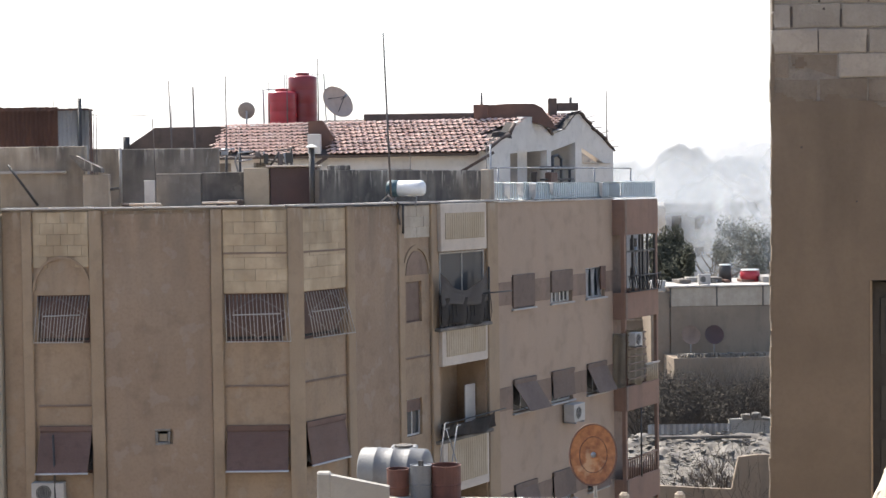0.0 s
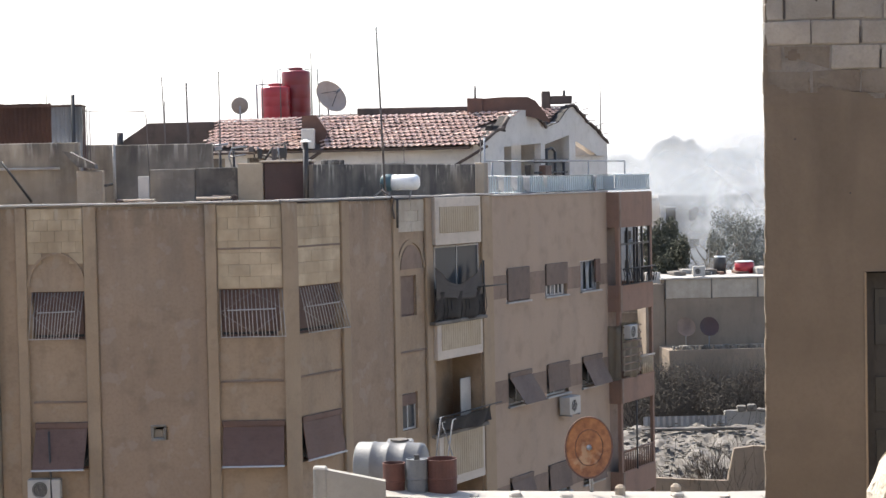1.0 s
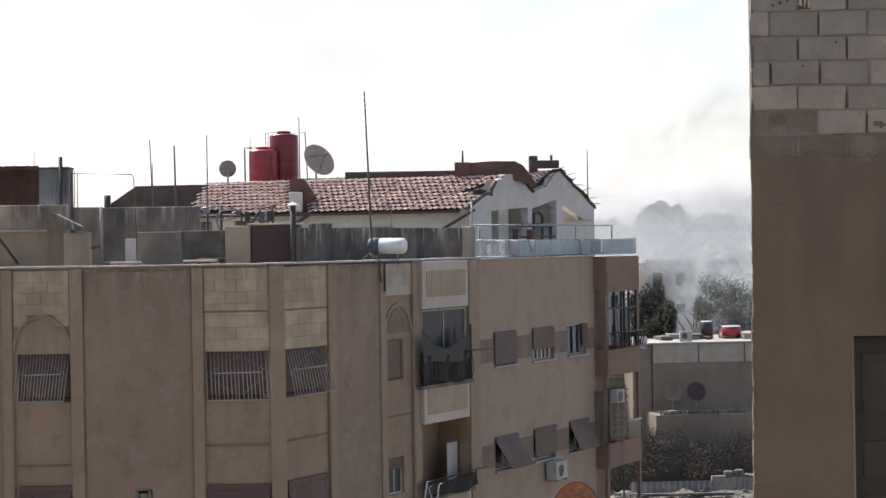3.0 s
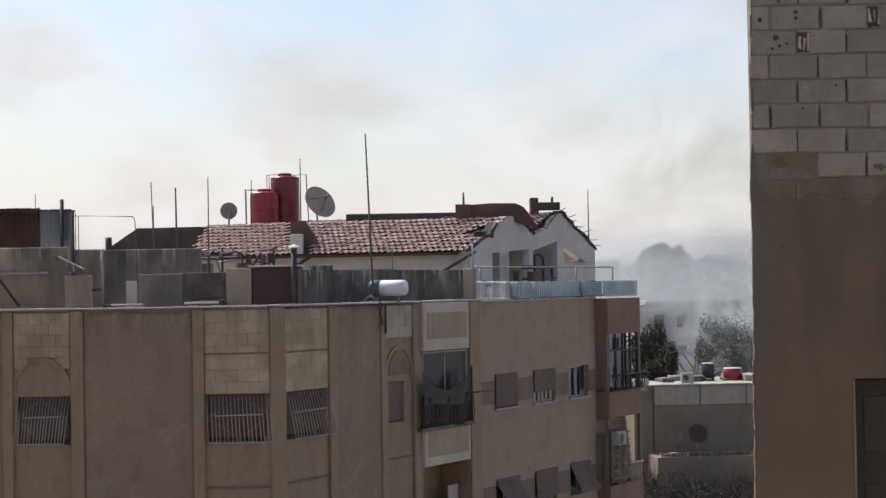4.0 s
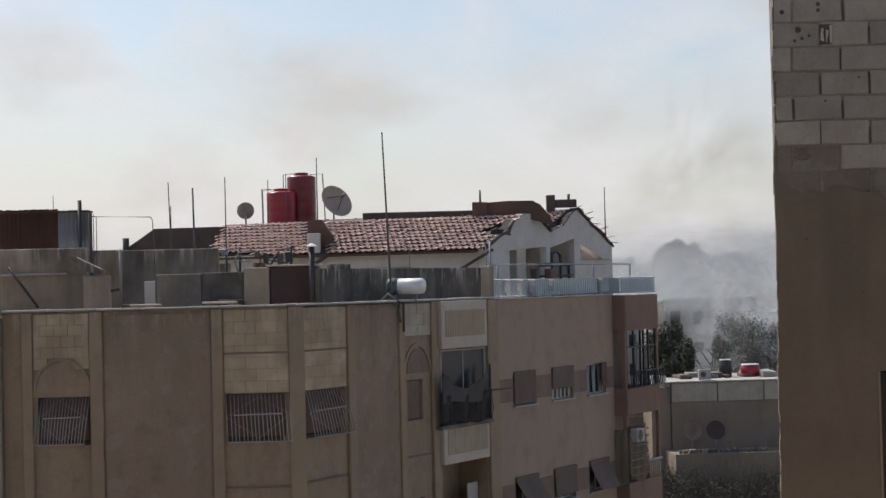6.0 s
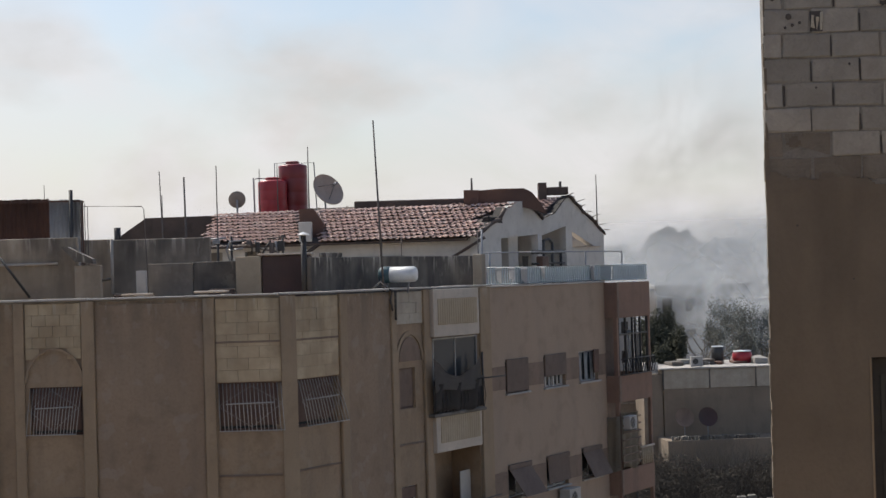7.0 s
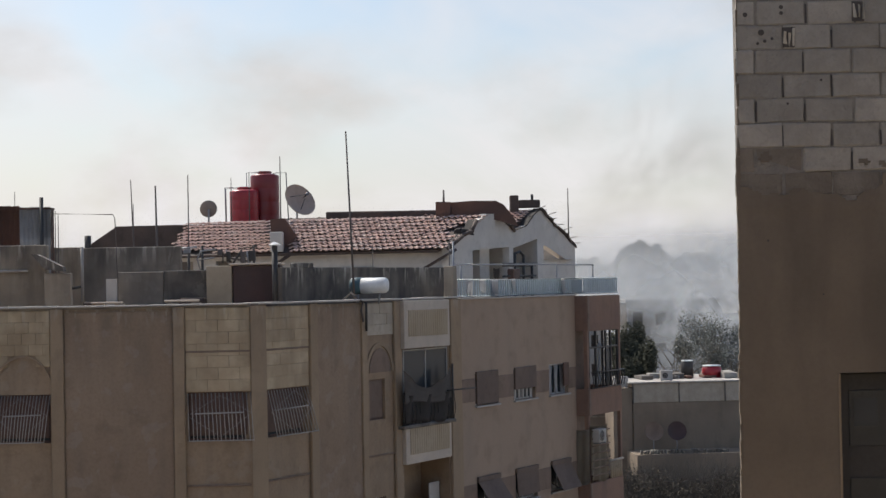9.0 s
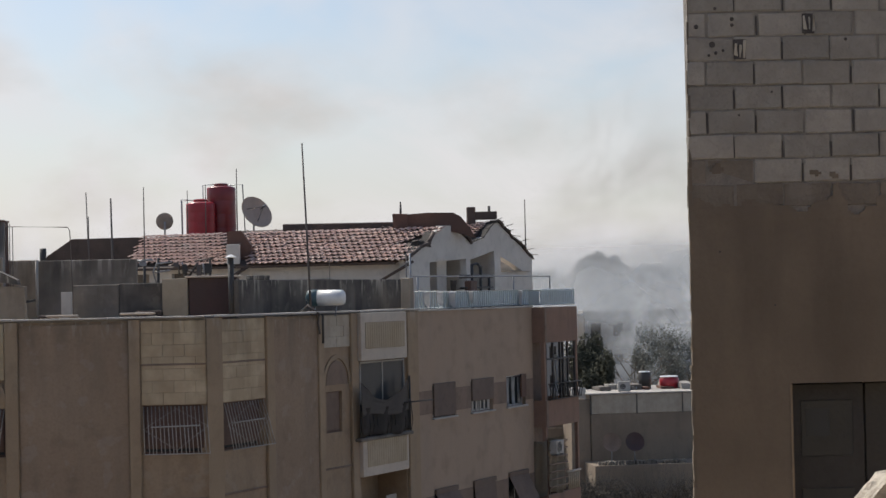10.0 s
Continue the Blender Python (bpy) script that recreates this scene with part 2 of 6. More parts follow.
FRONT = Face((0, 43.6), (1, 0), (0, -1))
SIDE = Face((-3.75, 43.6), (0.5, 0.866), (0.866, -0.5))
RIGHT = Face((0, 14.6), (1, 0), (0, -1))


def flat(y):
    return Face((0, y), (1, 0), (0, -1))


def hexa(bm, c):
    vs = [bm.verts.new(p) for p in c]
    for f in ((0, 1, 2, 3), (7, 6, 5, 4), (0, 4, 5, 1), (1, 5, 6, 2), (2, 6, 7, 3), (3, 7, 4, 0)):
        bm.faces.new([vs[i] for i in f])
    return vs


def fbox(bm, fr, u0, u1, o0, o1, h0, h1, jitter=0.0):
    c = [fr(u0, o0, h0), fr(u1, o0, h0), fr(u1, o1, h0), fr(u0, o1, h0), fr(u0, o0, h1), fr(u1, o0, h1), fr(u1, o1, h1), fr(u0, o1, h1)]
    if jitter:
        c = [p + Vector([random.uniform(-jitter, jitter) for _ in range(3)]) for p in c]
    return hexa(bm, c)


def bevelled(bm, w=0.015, seg=1):
    bmesh.ops.bevel(bm, geom=bm.edges[:], offset=w, segments=seg, affect='EDGES')
    return bm


def box(name, material, parent, fr, u0, u1, o0, o1, h0, h1, bevel=0.012, label="", jitter=0.0):
    bm = bmesh.new()
    fbox(bm, fr, u0, u1, o0, o1, h0, h1, jitter)
    if bevel:
        bevelled(bm, bevel)
    return part(name, bm, material, parent, label)


def tube(bm, pts, r, n=8, r_end=None):
    """A round bar through the points, closed at both ends."""
    pts = [Vector(p) for p in pts]
    rings = []
    for i, p in enumerate(pts):
        d = (pts[min(i + 1, len(pts) - 1)] - pts[max(i - 1, 0)]).normalized()
        a = d.orthogonal().normalized()
        b = d.cross(a)
        k = r if r_end is None else r + (r_end - r) * i / (len(pts) - 1)
        rings.append([bm.verts.new(p + (a * math.cos(t) + b * math.sin(t)) * k) for t in (2 * math.pi * j / n for j in range(n))])
    for q, s in zip(rings, rings[1:]):
        # keep rings in step
        best = min(range(n), key=lambda k: (q[0].co - s[k].co).length)
        s[:] = s[best:] + s[:best]
        if (q[1].co - s[1].co).length > (q[1].co - s[-1].co).length:
            s[:] = [s[0]] + s[:0:-1]
        for j in range(n):
            bm.faces.new((q[j], q[(j + 1) % n], s[(j + 1) % n], s[j]))
    bm.faces.new(rings[0][::-1])
    bm.faces.new(rings[-1])


def bar(name, material, parent, pts, r, n=6, label="", r_end=None):
    bm = bmesh.new()
    tube(bm, pts, r, n, r_end)
    return part(name, bm, material, parent, label, smooth=True)


def lathe(bm, profile, m=Matrix(), n=28):
    """A body of revolution from (radius, height) rows, closed where the radius is nought."""
    rings = []
    for r, z in profile:
        if r < 1e-4:
            rings.append([bm.verts.new(m @ Vector((0, 0, z)))])
        else:
            rings.append([bm.verts.new(m @ Vector((r * math.cos(a), r * math.sin(a), z))) for a in (2 * math.pi * j / n for j in range(n))])
    for q, s in zip(rings, rings[1:]):
        for j in range(n):
            k = (j + 1) % n
            if len(q) == 1 and len(s) > 1:
                bm.faces.new((q[0], s[j], s[k]))
            elif len(s) == 1 and len(q) > 1:
                bm.faces.new((q[j], q[k], s[0]))
            elif len(q) > 1:
                bm.faces.new((q[j], q[k], s[k], s[j]))


def wall_with_holes(bm, fr, u0, u1, h0, h1, thick, holes, front=0.0):
    us = sorted({u0, u1, *[v for q in holes for v in q[:2]]})
    hs = sorted({h0, h1, *[v for q in holes for v in q[2:]]})
    us = [u for u in us if u0 <= u <= u1]
    hs = [h for h in hs if h0 <= h <= h1]
    solid = {}
    for i in range(len(us) - 1):
        for j in range(len(hs) - 1):
            cu, ch = (us[i] + us[i + 1]) / 2, (hs[j] + hs[j + 1]) / 2
            solid[i, j] = not any(a < cu < b and c < ch < d for a, b, c, d in holes)
    cache = {}

    def v(i, j, back):
        key = (i, j, back)
        if key not in cache:
            cache[key] = bm.verts.new(fr(us[i], front - (thick if back else 0), hs[j]))
        return cache[key]

    for (i, j), s in solid.items():
        if not s:
            continue
        bm.faces.new((v(i, j, 0), v(i + 1, j, 0), v(i + 1, j + 1, 0), v(i, j + 1, 0)))
        bm.faces.new((v(i, j + 1, 1), v(i + 1, j + 1, 1), v(i + 1, j, 1), v(i, j, 1)))
        for di, dj, p, q in ((-1, 0, (i, j), (i, j + 1)), (1, 0, (i + 1, j + 1), (i + 1, j)), (0, -1, (i + 1, j), (i, j)), (0, 1, (i, j + 1), (i + 1, j + 1))):
            if not solid.get((i + di, j + dj), False):
                bm.faces.new((v(*p, 0), v(*q, 0), v(*q, 1), v(*p, 1)))


# ---- ground ----
bm = bmesh.new()
bmesh.ops.create_circle(bm, cap_ends=True, radius=2500, segments=64)
ground = part("ground", bm, M_GROUND)
tagged(ground, "dusty grey-brown ground between the buildings", "ground", kind="structure")

# ---- the apartment building ----
block_house = thing("apartment_building", FRONT(-4, 0, -H), "weathered beige corner apartment building with barred windows and balconies", "building")
APB = block_house
front_holes = [(-9.98, -8.70, -3.68, -2.50), (-5.38, -3.82, -3.70, -2.52), (-9.98, -8.68, -6.90, -5.72), (-5.38, -3.82, -6.90, -5.76), (-7.08, -6.80, -6.17, -5.86)]
bm = bmesh.new()
wall_with_holes(bm, FRONT, -10.82, -3.76, -H, -0.45, 0.3, front_holes)
part("wall", bm, M_RENDER, APB)
side_holes = [(0.55, 2.36, -3.70, -2.52), (0.52, 2.30, -6.90, -5.76), (5.45, 6.28, -3.65, -2.54), (5.42, 6.24, -6.78, -5.76),
              (7.25, 9.92, -3.92, -1.77), (7.25, 9.92, -7.06, -5.0), (7.25, 9.92, -10.2, -8.62)]
for top in (-2.67, -5.84, -9.04):
    side_holes += [(11.62, 13.10, top - 1.0, top), (14.22, 15.80, top - 1.0, top), (16.82, 18.30, top - 1.0, top)]
bm = bmesh.new()
wall_with_holes(bm, SIDE, 0.0, 10.72, -H, -0.45, 0.3, side_holes)
part("wall", bm, M_RENDER, APB)
bm = bmesh.new()
wall_with_holes(bm, SIDE, 10.72, 18.95, -H, -0.45, 0.3, side_holes)
part("wall", bm, M_SIDE, APB, "smooth pale beige rendered side wall")
# inner walls coloured dark to read as unlit rooms behind the openings, floors and rear walls
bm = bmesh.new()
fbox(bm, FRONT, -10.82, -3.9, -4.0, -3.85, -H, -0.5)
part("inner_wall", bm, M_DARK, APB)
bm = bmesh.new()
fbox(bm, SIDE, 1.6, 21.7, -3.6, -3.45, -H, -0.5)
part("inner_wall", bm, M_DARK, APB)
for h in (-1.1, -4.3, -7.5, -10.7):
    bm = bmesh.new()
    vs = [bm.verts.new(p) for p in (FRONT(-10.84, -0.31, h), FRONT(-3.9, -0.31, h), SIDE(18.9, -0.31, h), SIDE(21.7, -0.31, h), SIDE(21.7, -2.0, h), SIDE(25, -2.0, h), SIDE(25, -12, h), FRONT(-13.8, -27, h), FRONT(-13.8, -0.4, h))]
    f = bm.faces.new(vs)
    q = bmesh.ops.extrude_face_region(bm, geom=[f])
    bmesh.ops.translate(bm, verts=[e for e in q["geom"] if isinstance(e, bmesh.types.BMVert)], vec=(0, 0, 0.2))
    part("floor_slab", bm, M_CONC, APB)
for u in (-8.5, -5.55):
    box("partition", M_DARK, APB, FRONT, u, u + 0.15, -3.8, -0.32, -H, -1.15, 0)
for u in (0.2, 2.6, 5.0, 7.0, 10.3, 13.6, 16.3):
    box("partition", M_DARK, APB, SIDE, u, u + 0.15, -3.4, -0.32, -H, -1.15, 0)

# smooth render panels between the pilasters, with a swell
bm = bmesh.new()
cells = 24
us = [-8.34 + 2.62 * i / cells for i in range(cells + 1)]
swell = [0.03 + 0.06 * math.sin(math.pi * i / cells) for i in range(cells + 1)]
for h0, h1 in ((-H, -6.19), (-6.19, -5.84), (-5.84, -0.52)):
    lo = [bm.verts.new(FRONT(u, o, h0)) for u, o in zip(us, swell)]
    hi = [bm.verts.new(FRONT(u, o, h1)) for u, o in zip(us, swell)]
    for i in range(cells):
        if h1 == -5.84 and us[i] > -7.16 and us[i + 1] < -6.7:
            continue
        bm.faces.new((lo[i], lo[i + 1], hi[i + 1], hi[i]))
bmesh.ops.remove_doubles(bm, verts=bm.verts[:], dist=0.0005)
bmesh.ops.solidify(bm, geom=bm.faces[:], thickness=0.02)
part("render_panel", bm, M_PLAIN, APB, "plain grey rendered panel")
bm = bmesh.new()
fbox(bm, SIDE, 2.80, 4.95, 0.004, 0.05, -H, -0.52)
part("render_panel", bm, M_PLAIN, APB)

# pilasters
for u0, u1 in ((-10.34, -10.08), (-8.68, -8.36), (-5.70, -5.42)):
    box("pilaster", M_PILASTER, APB, FRONT, u0, u1, 0.003, 0.10, -H, -0.42, 0.02)
bm = bmesh.new()
vs = [FRONT(-3.80, 0.10, 0), SIDE(0.42, 0.10, 0), SIDE(0.42, 0.003, 0), SIDE(0.0, 0.003, 0), FRONT(-3.80, 0.003, 0)]
lo = [bm.verts.new(v + Vector((0, 0, -H))) for v in vs]
hi = [bm.verts.new(v + Vector((0, 0, -0.42))) for v in vs]
for i in range(5):
    bm.faces.new((lo[i], lo[(i + 1) % 5], hi[(i + 1) % 5], hi[i]))
bm.faces.new(hi)
part("pilaster", bm, M_PILASTER, APB)
for u0, u1 in ((2.43, 2.78), (4.97, 5.24), (6.7, 7.03), (9.97, 10.62)):
    box("pilaster", M_PILASTER, APB, SIDE, u0, u1, 0.003, 0.10, -H, -0.42, 0.02)

# parapet band and cap
box("parapet", M_TOPSTAIN, APB, FRONT, -10.82, -3.83, -0.28, 0.0, -0.448, -0.40, 0)
for fr, u0, u1 in ((FRONT, -10.82, -3.86), (SIDE, 0.05, 7.1), (SIDE, 7.14, 10.7)):
    n = max(1, int((u1 - u0) / 1.1))
    for i in range(n):
        a, b = u0 + (u1 - u0) * i / n, u0 + (u1 - u0) * (i + 1) / n
        box("coping_stone", M_CAP, APB, fr, a + 0.004, b - 0.004, -0.33, 0.13, -0.40, -0.35 + random.uniform(-0.012, 0.012), 0.012)
box("coping_stone", M_CAP, APB, SIDE, 10.74, 18.95, -0.33, 0.06, -0.449, -0.40, 0.012)

# ledges below the windows, brown so their colour stands for a dark shadow line
for u0, u1, h in ((-5.40, -3.84, -1.50), (-5.40, -3.84, -4.77), (-10.0, -8.70, -5.20)):
    box("ledge", M_BAND, APB, FRONT, u0, u1, 0.003, 0.05, h - 0.05, h, 0.01)
for u0, u1, h in ((0.46, 2.42, -1.50), (0.46, 2.42, -4.74), (5.28, 6.74, -4.6)):
    box("ledge", M_BAND, APB, SIDE, u0, u1, 0.003, 0.05, h - 0.05, h, 0.01)


def grille(fr, u0, u1, h0, h1, lean, swell, n):
    """Iron bars that stand off the window at their foot, with a rail across and a diamond of flat bars."""
    g = new("window_grille")
    under(g, APB, "white painted iron bars, bent out at the foot")
    for i in range(n + 1):
        u = u0 + (u1 - u0) * i / n
        k = lean * (0.5 + 0.5 * i / n) + random.uniform(-0.015, 0.015)
        bar("bar", M_GRILLE, g, [fr(u, 0.03, h1), fr(u + k * 0.5, swell * 0.7, (h0 + h1) / 2), fr(u + k, swell, h0)], 0.0115, 5)
    a = (u1 - u0) * 0.12
    hm = h1 - 0.42 * (h1 - h0)
    bar("rail", M_GRILLE, g, [fr(u0 + a, swell * 0.75, hm), fr(u1 - a + lean * 0.4, swell * 0.75, hm + 0.02)], 0.018, 5)
    bar("rail", M_GRILLE, g, [fr(u0 + lean * 0.5, swell, h0 + 0.02), fr(u1 + lean, swell, h0 + 0.02)], 0.014, 5)
    um = (u0 + u1) / 2 + lean * 0.5
    for p, q in (((u0, hm - 0.05), (um, h1 - 0.05)), ((um, h1 - 0.05), (u1 + lean * 0.4, hm)), ((u1 + lean * 0.4, hm), (um, h0 + 0.1)), ((um, h0 + 0.1), (u0, hm - 0.05))):
        bar("brace", M_GRILLE, g, [fr(p[0], swell * 0.72, p[1]), fr(q[0], swell * 0.72, q[1])], 0.005, 4)


grille(FRONT, -9.96, -8.71, -3.66, -2.52, -0.13, 0.28, 16)
grille(FRONT, -5.36, -3.84, -3.70, -2.54, 0.10, 0.25, 16)
grille(SIDE, 0.57, 2.30, -3.70, -2.54, 0.34, 0.16, 14)


def window_in(fr, u0, u1, h0, h1, back=-0.2, frame_mat=None, glass=True, mull=1):
    w = new("window")
    under(w, APB)
    m = frame_mat or M_SHUTTER
    for a, b, c, d in ((u0, u1, h0, h0 + 0.05), (u0, u1, h1 - 0.05, h1), (u0, u0 + 0.05, h0 + 0.05, h1 - 0.05), (u1 - 0.05, u1, h0 + 0.05, h1 - 0.05)):
        box("frame", m, w, fr, a, b, back, back + 0.06, c, d, 0.006)
    for i in range(mull):
        c = u0 + (u1 - u0) * (i + 1) / (mull + 1)
        box("mullion", m, w, fr, c - 0.02, c + 0.02, back, back + 0.05, h0 + 0.05, h1 - 0.05, 0.005)
    if glass:
        box("pane", M_GLASS, w, fr, u0 + 0.05, u1 - 0.05, back + 0.02, back + 0.03, h0 + 0.05, h1 - 0.05, 0)
    return w


for q in front_holes[:2]:
    window_in(FRONT, *q)
window_in(SIDE, *side_holes[0])
for fr_, q in ((FRONT, front_holes[0]), (FRONT, front_holes[1]), (SIDE, side_holes[0])):
    box("window_blind", M_SHUTTER, APB, fr_, q[0] + 0.05, q[1] - 0.05, -0.12, -0.10, q[2] + 0.12, q[3] - 0.02, 0.005, "dark brown closed blind behind the bars")


def blind(fr, u0, u1, h0, h1, swing, material, slats=9, end_rail=True, lean=0.0):
    """A roller blind pushed out at its foot on two arms."""
    b = new("window_blind")
    under(b, APB, "brown slatted roller blind pushed out at its foot")
    box("blind_box", material, b, fr, u0, u1, 0.0, 0.08, h1 - 0.14, h1, 0.01)
    for i in range(slats):
        f0, f1 = i / slats, (i + 1) / slats
        ha, hb = h1 - 0.14 - (h1 - h0 - 0.14) * f0, h1 - 0.14 - (h1 - h0 - 0.14) * f1
        oa, ob_ = 0.05 + swing * f0, 0.05 + swing * f1
        la, lb = lean * f0, lean * f1
        bm = bmesh.new()
        hexa(bm, [fr(u0 + 0.02 + lb, ob_ - 0.02, hb), fr(u1 - 0.02 + lb, ob_ - 0.02, hb), fr(u1 - 0.02 + lb, ob_ + 0.001, hb + 0.002), fr(u0 + 0.02 + lb, ob_ + 0.001, hb + 0.002),
                  fr(u0 + 0.02 + la, oa - 0.02, ha), fr(u1 - 0.02 + la, oa - 0.02, ha), fr(u1 - 0.02 + la, oa, ha), fr(u0 + 0.02 + la, oa, ha)])
        part("slat", bm, material, b)
    if end_rail:
        bar("end_rail", M_ALU, b, [fr(u0 + lean, swing + 0.06, h0 - 0.01), fr(u1 + lean, swing + 0.06, h0 - 0.01)], 0.028, 6, "pale metal end rail")
    for u in (u0 + 0.03, u1 - 0.03):
        bar("arm", M_BLACK, b, [fr(u, 0.02, h0 + 0.25 * (h1 - h0)), fr(u + lean, swing + 0.03, h0 + 0.02)], 0.012, 5)
    return b


blind(FRONT, -9.98, -8.68, -6.84, -5.72, 0.35, M_SHUTTER, lean=-0.06)
blind(FRONT, -5.38, -3.84, -6.84, -5.76, 0.35, M_SHUTTER)
blind(SIDE, 0.52, 2.28, -6.84, -5.76, 0.15, M_SHUTTER)
for q in (front_holes[2], front_holes[3]):
    window_in(FRONT, *q, back=-0.25)
window_in(SIDE, *side_holes[1], back=-0.25)

# broken vent with a chipped frame
v = new("wall_vent")
under(v, APB, "broken square vent with a dark rim")
for a, b, c, d in ((-7.13, -6.77, -6.21, -6.15), (-7.13, -6.77, -5.88, -5.82), (-7.13, -7.07, -6.15, -5.88), (-6.83, -6.77, -6.15, -5.88)):
    box("rim", M_MORTAR, v, FRONT, a, b, -0.05, 0.11, c, d, 0.015, jitter=0.012)
box("infill", M_CONC, v, FRONT, -7.07, -6.86, -0.1, -0.02, -6.15, -5.95, 0.01)


def arch_panel(name, material, parent, fr, u0, u1, h_spring, h_top, o0, o1, n=18):
    """An arched blind panel that stands proud of the wall."""
    bm = bmesh.new()
    c, r = (u0 + u1) / 2, (u1 - u0) / 2
    pts = [(c - r * math.cos(math.pi * i / n), h_spring + (h_top - h_spring) * math.sin(math.pi * i / n)) for i in range(n + 1)]
    a = [bm.verts.new(fr(u, o1, h)) for u, h in pts]
    b = [bm.verts.new(fr(u, o0, h)) for u, h in pts]
    bm.faces.new(a)
    bm.faces.new(b[::-1])
    for i in range(n + 1):
        j = (i + 1) % (n + 1)
        bm.faces.new((a[i], b[i], b[j], a[j]))
    return part(name, bm, material, parent)


def arch_ring(name, material, parent, fr, u0, u1, h_spring, h_top, width, o0, o1, n=18):
    bm = bmesh.new()
    c, r = (u0 + u1) / 2, (u1 - u0) / 2
    hh = h_top - h_spring
    for i in range(n):
        q = []
        for k in (i, i + 1):
            a = math.pi * k / n
            q.append([(c - (r + w) * math.cos(a), h_spring + (hh + w) * math.sin(a)) for w in (0, width)])
        (a0, a1), (b0, b1) = q
        hexa(bm, [fr(a0[0], o0, a0[1]), fr(b0[0], o0, b0[1]), fr(b0[0], o1, b0[1]), fr(a0[0], o1, a0[1]), fr(a1[0], o0, a1[1]), fr(b1[0], o0, b1[1]), fr(b1[0], o1, b1[1]), fr(a1[0], o1, a1[1])])
    return part(name, bm, material, parent)


arch_ring("arch_moulding", M_RENDER, APB, FRONT, -10.02, -8.72, -2.36, -1.60, 0.06, 0.003, 0.075)
arch_ring("arch_moulding", M_PILASTER, APB, SIDE, 5.36, 6.62, -2.36, -1.64, 0.10, 0.003, 0.045)
# panel stands proud; the shade of a recess is put into its darker brown
arch_panel("arch_panel", M_BAND, APB, SIDE, 5.42, 6.56, -2.36, -1.70, 0.003, 0.03)
window_in(SIDE, 5.45, 6.28, -3.65, -2.54, back=-0.14, mull=0)
window_in(SIDE, 5.42, 6.24, -6.78, -5.76, back=-0.14, mull=1, frame_mat=M_ALU)
box("window_blind", M_SHUTTER2, APB, SIDE, 5.5, 6.24, -0.10, -0.07, -3.6, -2.56, 0.01, "lowered brown roller blind")
box("window_blind", M_SHUTTER, APB, SIDE, 5.46, 6.2, -0.06, -0.03, -6.1, -5.78, 0.01)

# balcony bay
for h0, h1 in ((-1.77, -0.42), (-5.0, -3.92), (-8.62, -7.06)):
    box("balcony_front", M_WHITE, APB, SIDE, 7.06, 9.72, 0.003, 0.20, h0, h1, 0.015, "white balcony front with a yellowed ribbed middle")
    n = 18
    lo, hi = (h0 + 0.34, h1 - 0.27) if h1 > -1 else (h0 + 0.26, h1 - 0.05)
    for i in range(n):
        a = 7.28 + 2.3 * i / n
        box("rib", M_RIBBED, APB, SIDE, a, a + 0.115, 0.203, 0.225, lo, hi, 0.008)
bal = new("balcony_railing")
under(bal, APB, "black iron railing with a sagging grey cloth tied to it")
for h in (-3.9, -3.0):
    bar("rail", M_BLACK, bal, [SIDE(6.9, 0.24, h), SIDE(9.8, 0.24, h)], 0.025)
for i in range(15):
    u = 6.9 + 2.9 * i / 14
    bar("baluster", M_BLACK, bal, [SIDE(u, 0.24, -3.92), SIDE(u, 0.30, -3.6), SIDE(u, 0.24, -3.0)], 0.012, 5)
bar("post", M_BLACK, bal, [SIDE(9.75, 0.24, -4.0), SIDE(9.75, 0.24, -2.3)], 0.03)
bar("pole", M_BLACK, bal, [SIDE(9.2, 0.35, -3.05), SIDE(10.7, 0.5, -3.05)], 0.02)
box("balcony_slab", M_SOOT, bal, SIDE, 6.8, 9.85, 0.003, 0.30, -3.995, -3.9, 0.02)


def sheet(name, material, parent, fr, u0, u1, o, h_top, h_bot, sag, nu=22, nv=8, fold=0.05):
    """A hanging cloth with folds and a sagging upper hem."""
    bm = bmesh.new()
    g = []
    for j in range(nv + 1):
        row = []
        for i in range(nu + 1):
            a = i / nu
            top = h_top - sag * math.sin(math.pi * a)
            h = top + (h_bot + 0.05 * math.sin(7 * a) - top) * j / nv
            row.append(bm.verts.new(fr(u0 + (u1 - u0) * a, o + fold * math.sin(17 * a + 1.5 * j / nv) + 0.03 * noise.noise((4 * a, j, 0)), h)))
        g.append(row)
    for j in range(nv):
        for i in range(nu):
            bm.faces.new((g[j][i], g[j][i + 1], g[j + 1][i + 1], g[j + 1][i]))
    bmesh.ops.solidify(bm, geom=bm.faces[:], thickness=0.012)
    return part(name, bm, material, parent, smooth=True)


sheet("cloth", M_CLOTH, bal, SIDE, 6.75, 9.55, 0.33, -2.35, -3.3, 0.55, nu=40, nv=14, fold=0.035)
sheet("cloth", M_DARKCLOTH, bal, SIDE, 6.8, 9.7, 0.29, -3.05, -3.88, 0.05, nu=36)
wdw = window_in(SIDE, 7.3, 9.9, -3.9, -1.80, back=-0.06, frame_mat=M_GRILLE, mull=1)
low = new("balcony_railing")
under(low, APB, "balcony edge hung with a dark tarpaulin")
box("balcony_slab", M_SOOT, low, SIDE, 6.8, 9.95, 0.003, 0.24, -7.16, -7.06, 0.02)
bar("rail", M_BLACK, low, [SIDE(6.9, 0.25, -6.6), SIDE(10.6, 0.3, -6.55)], 0.02)
sheet("tarpaulin", M_DARKCLOTH, low, SIDE, 6.75, 10.0, 0.3, -6.58, -7.04, 0.08, nu=40, fold=0.06)
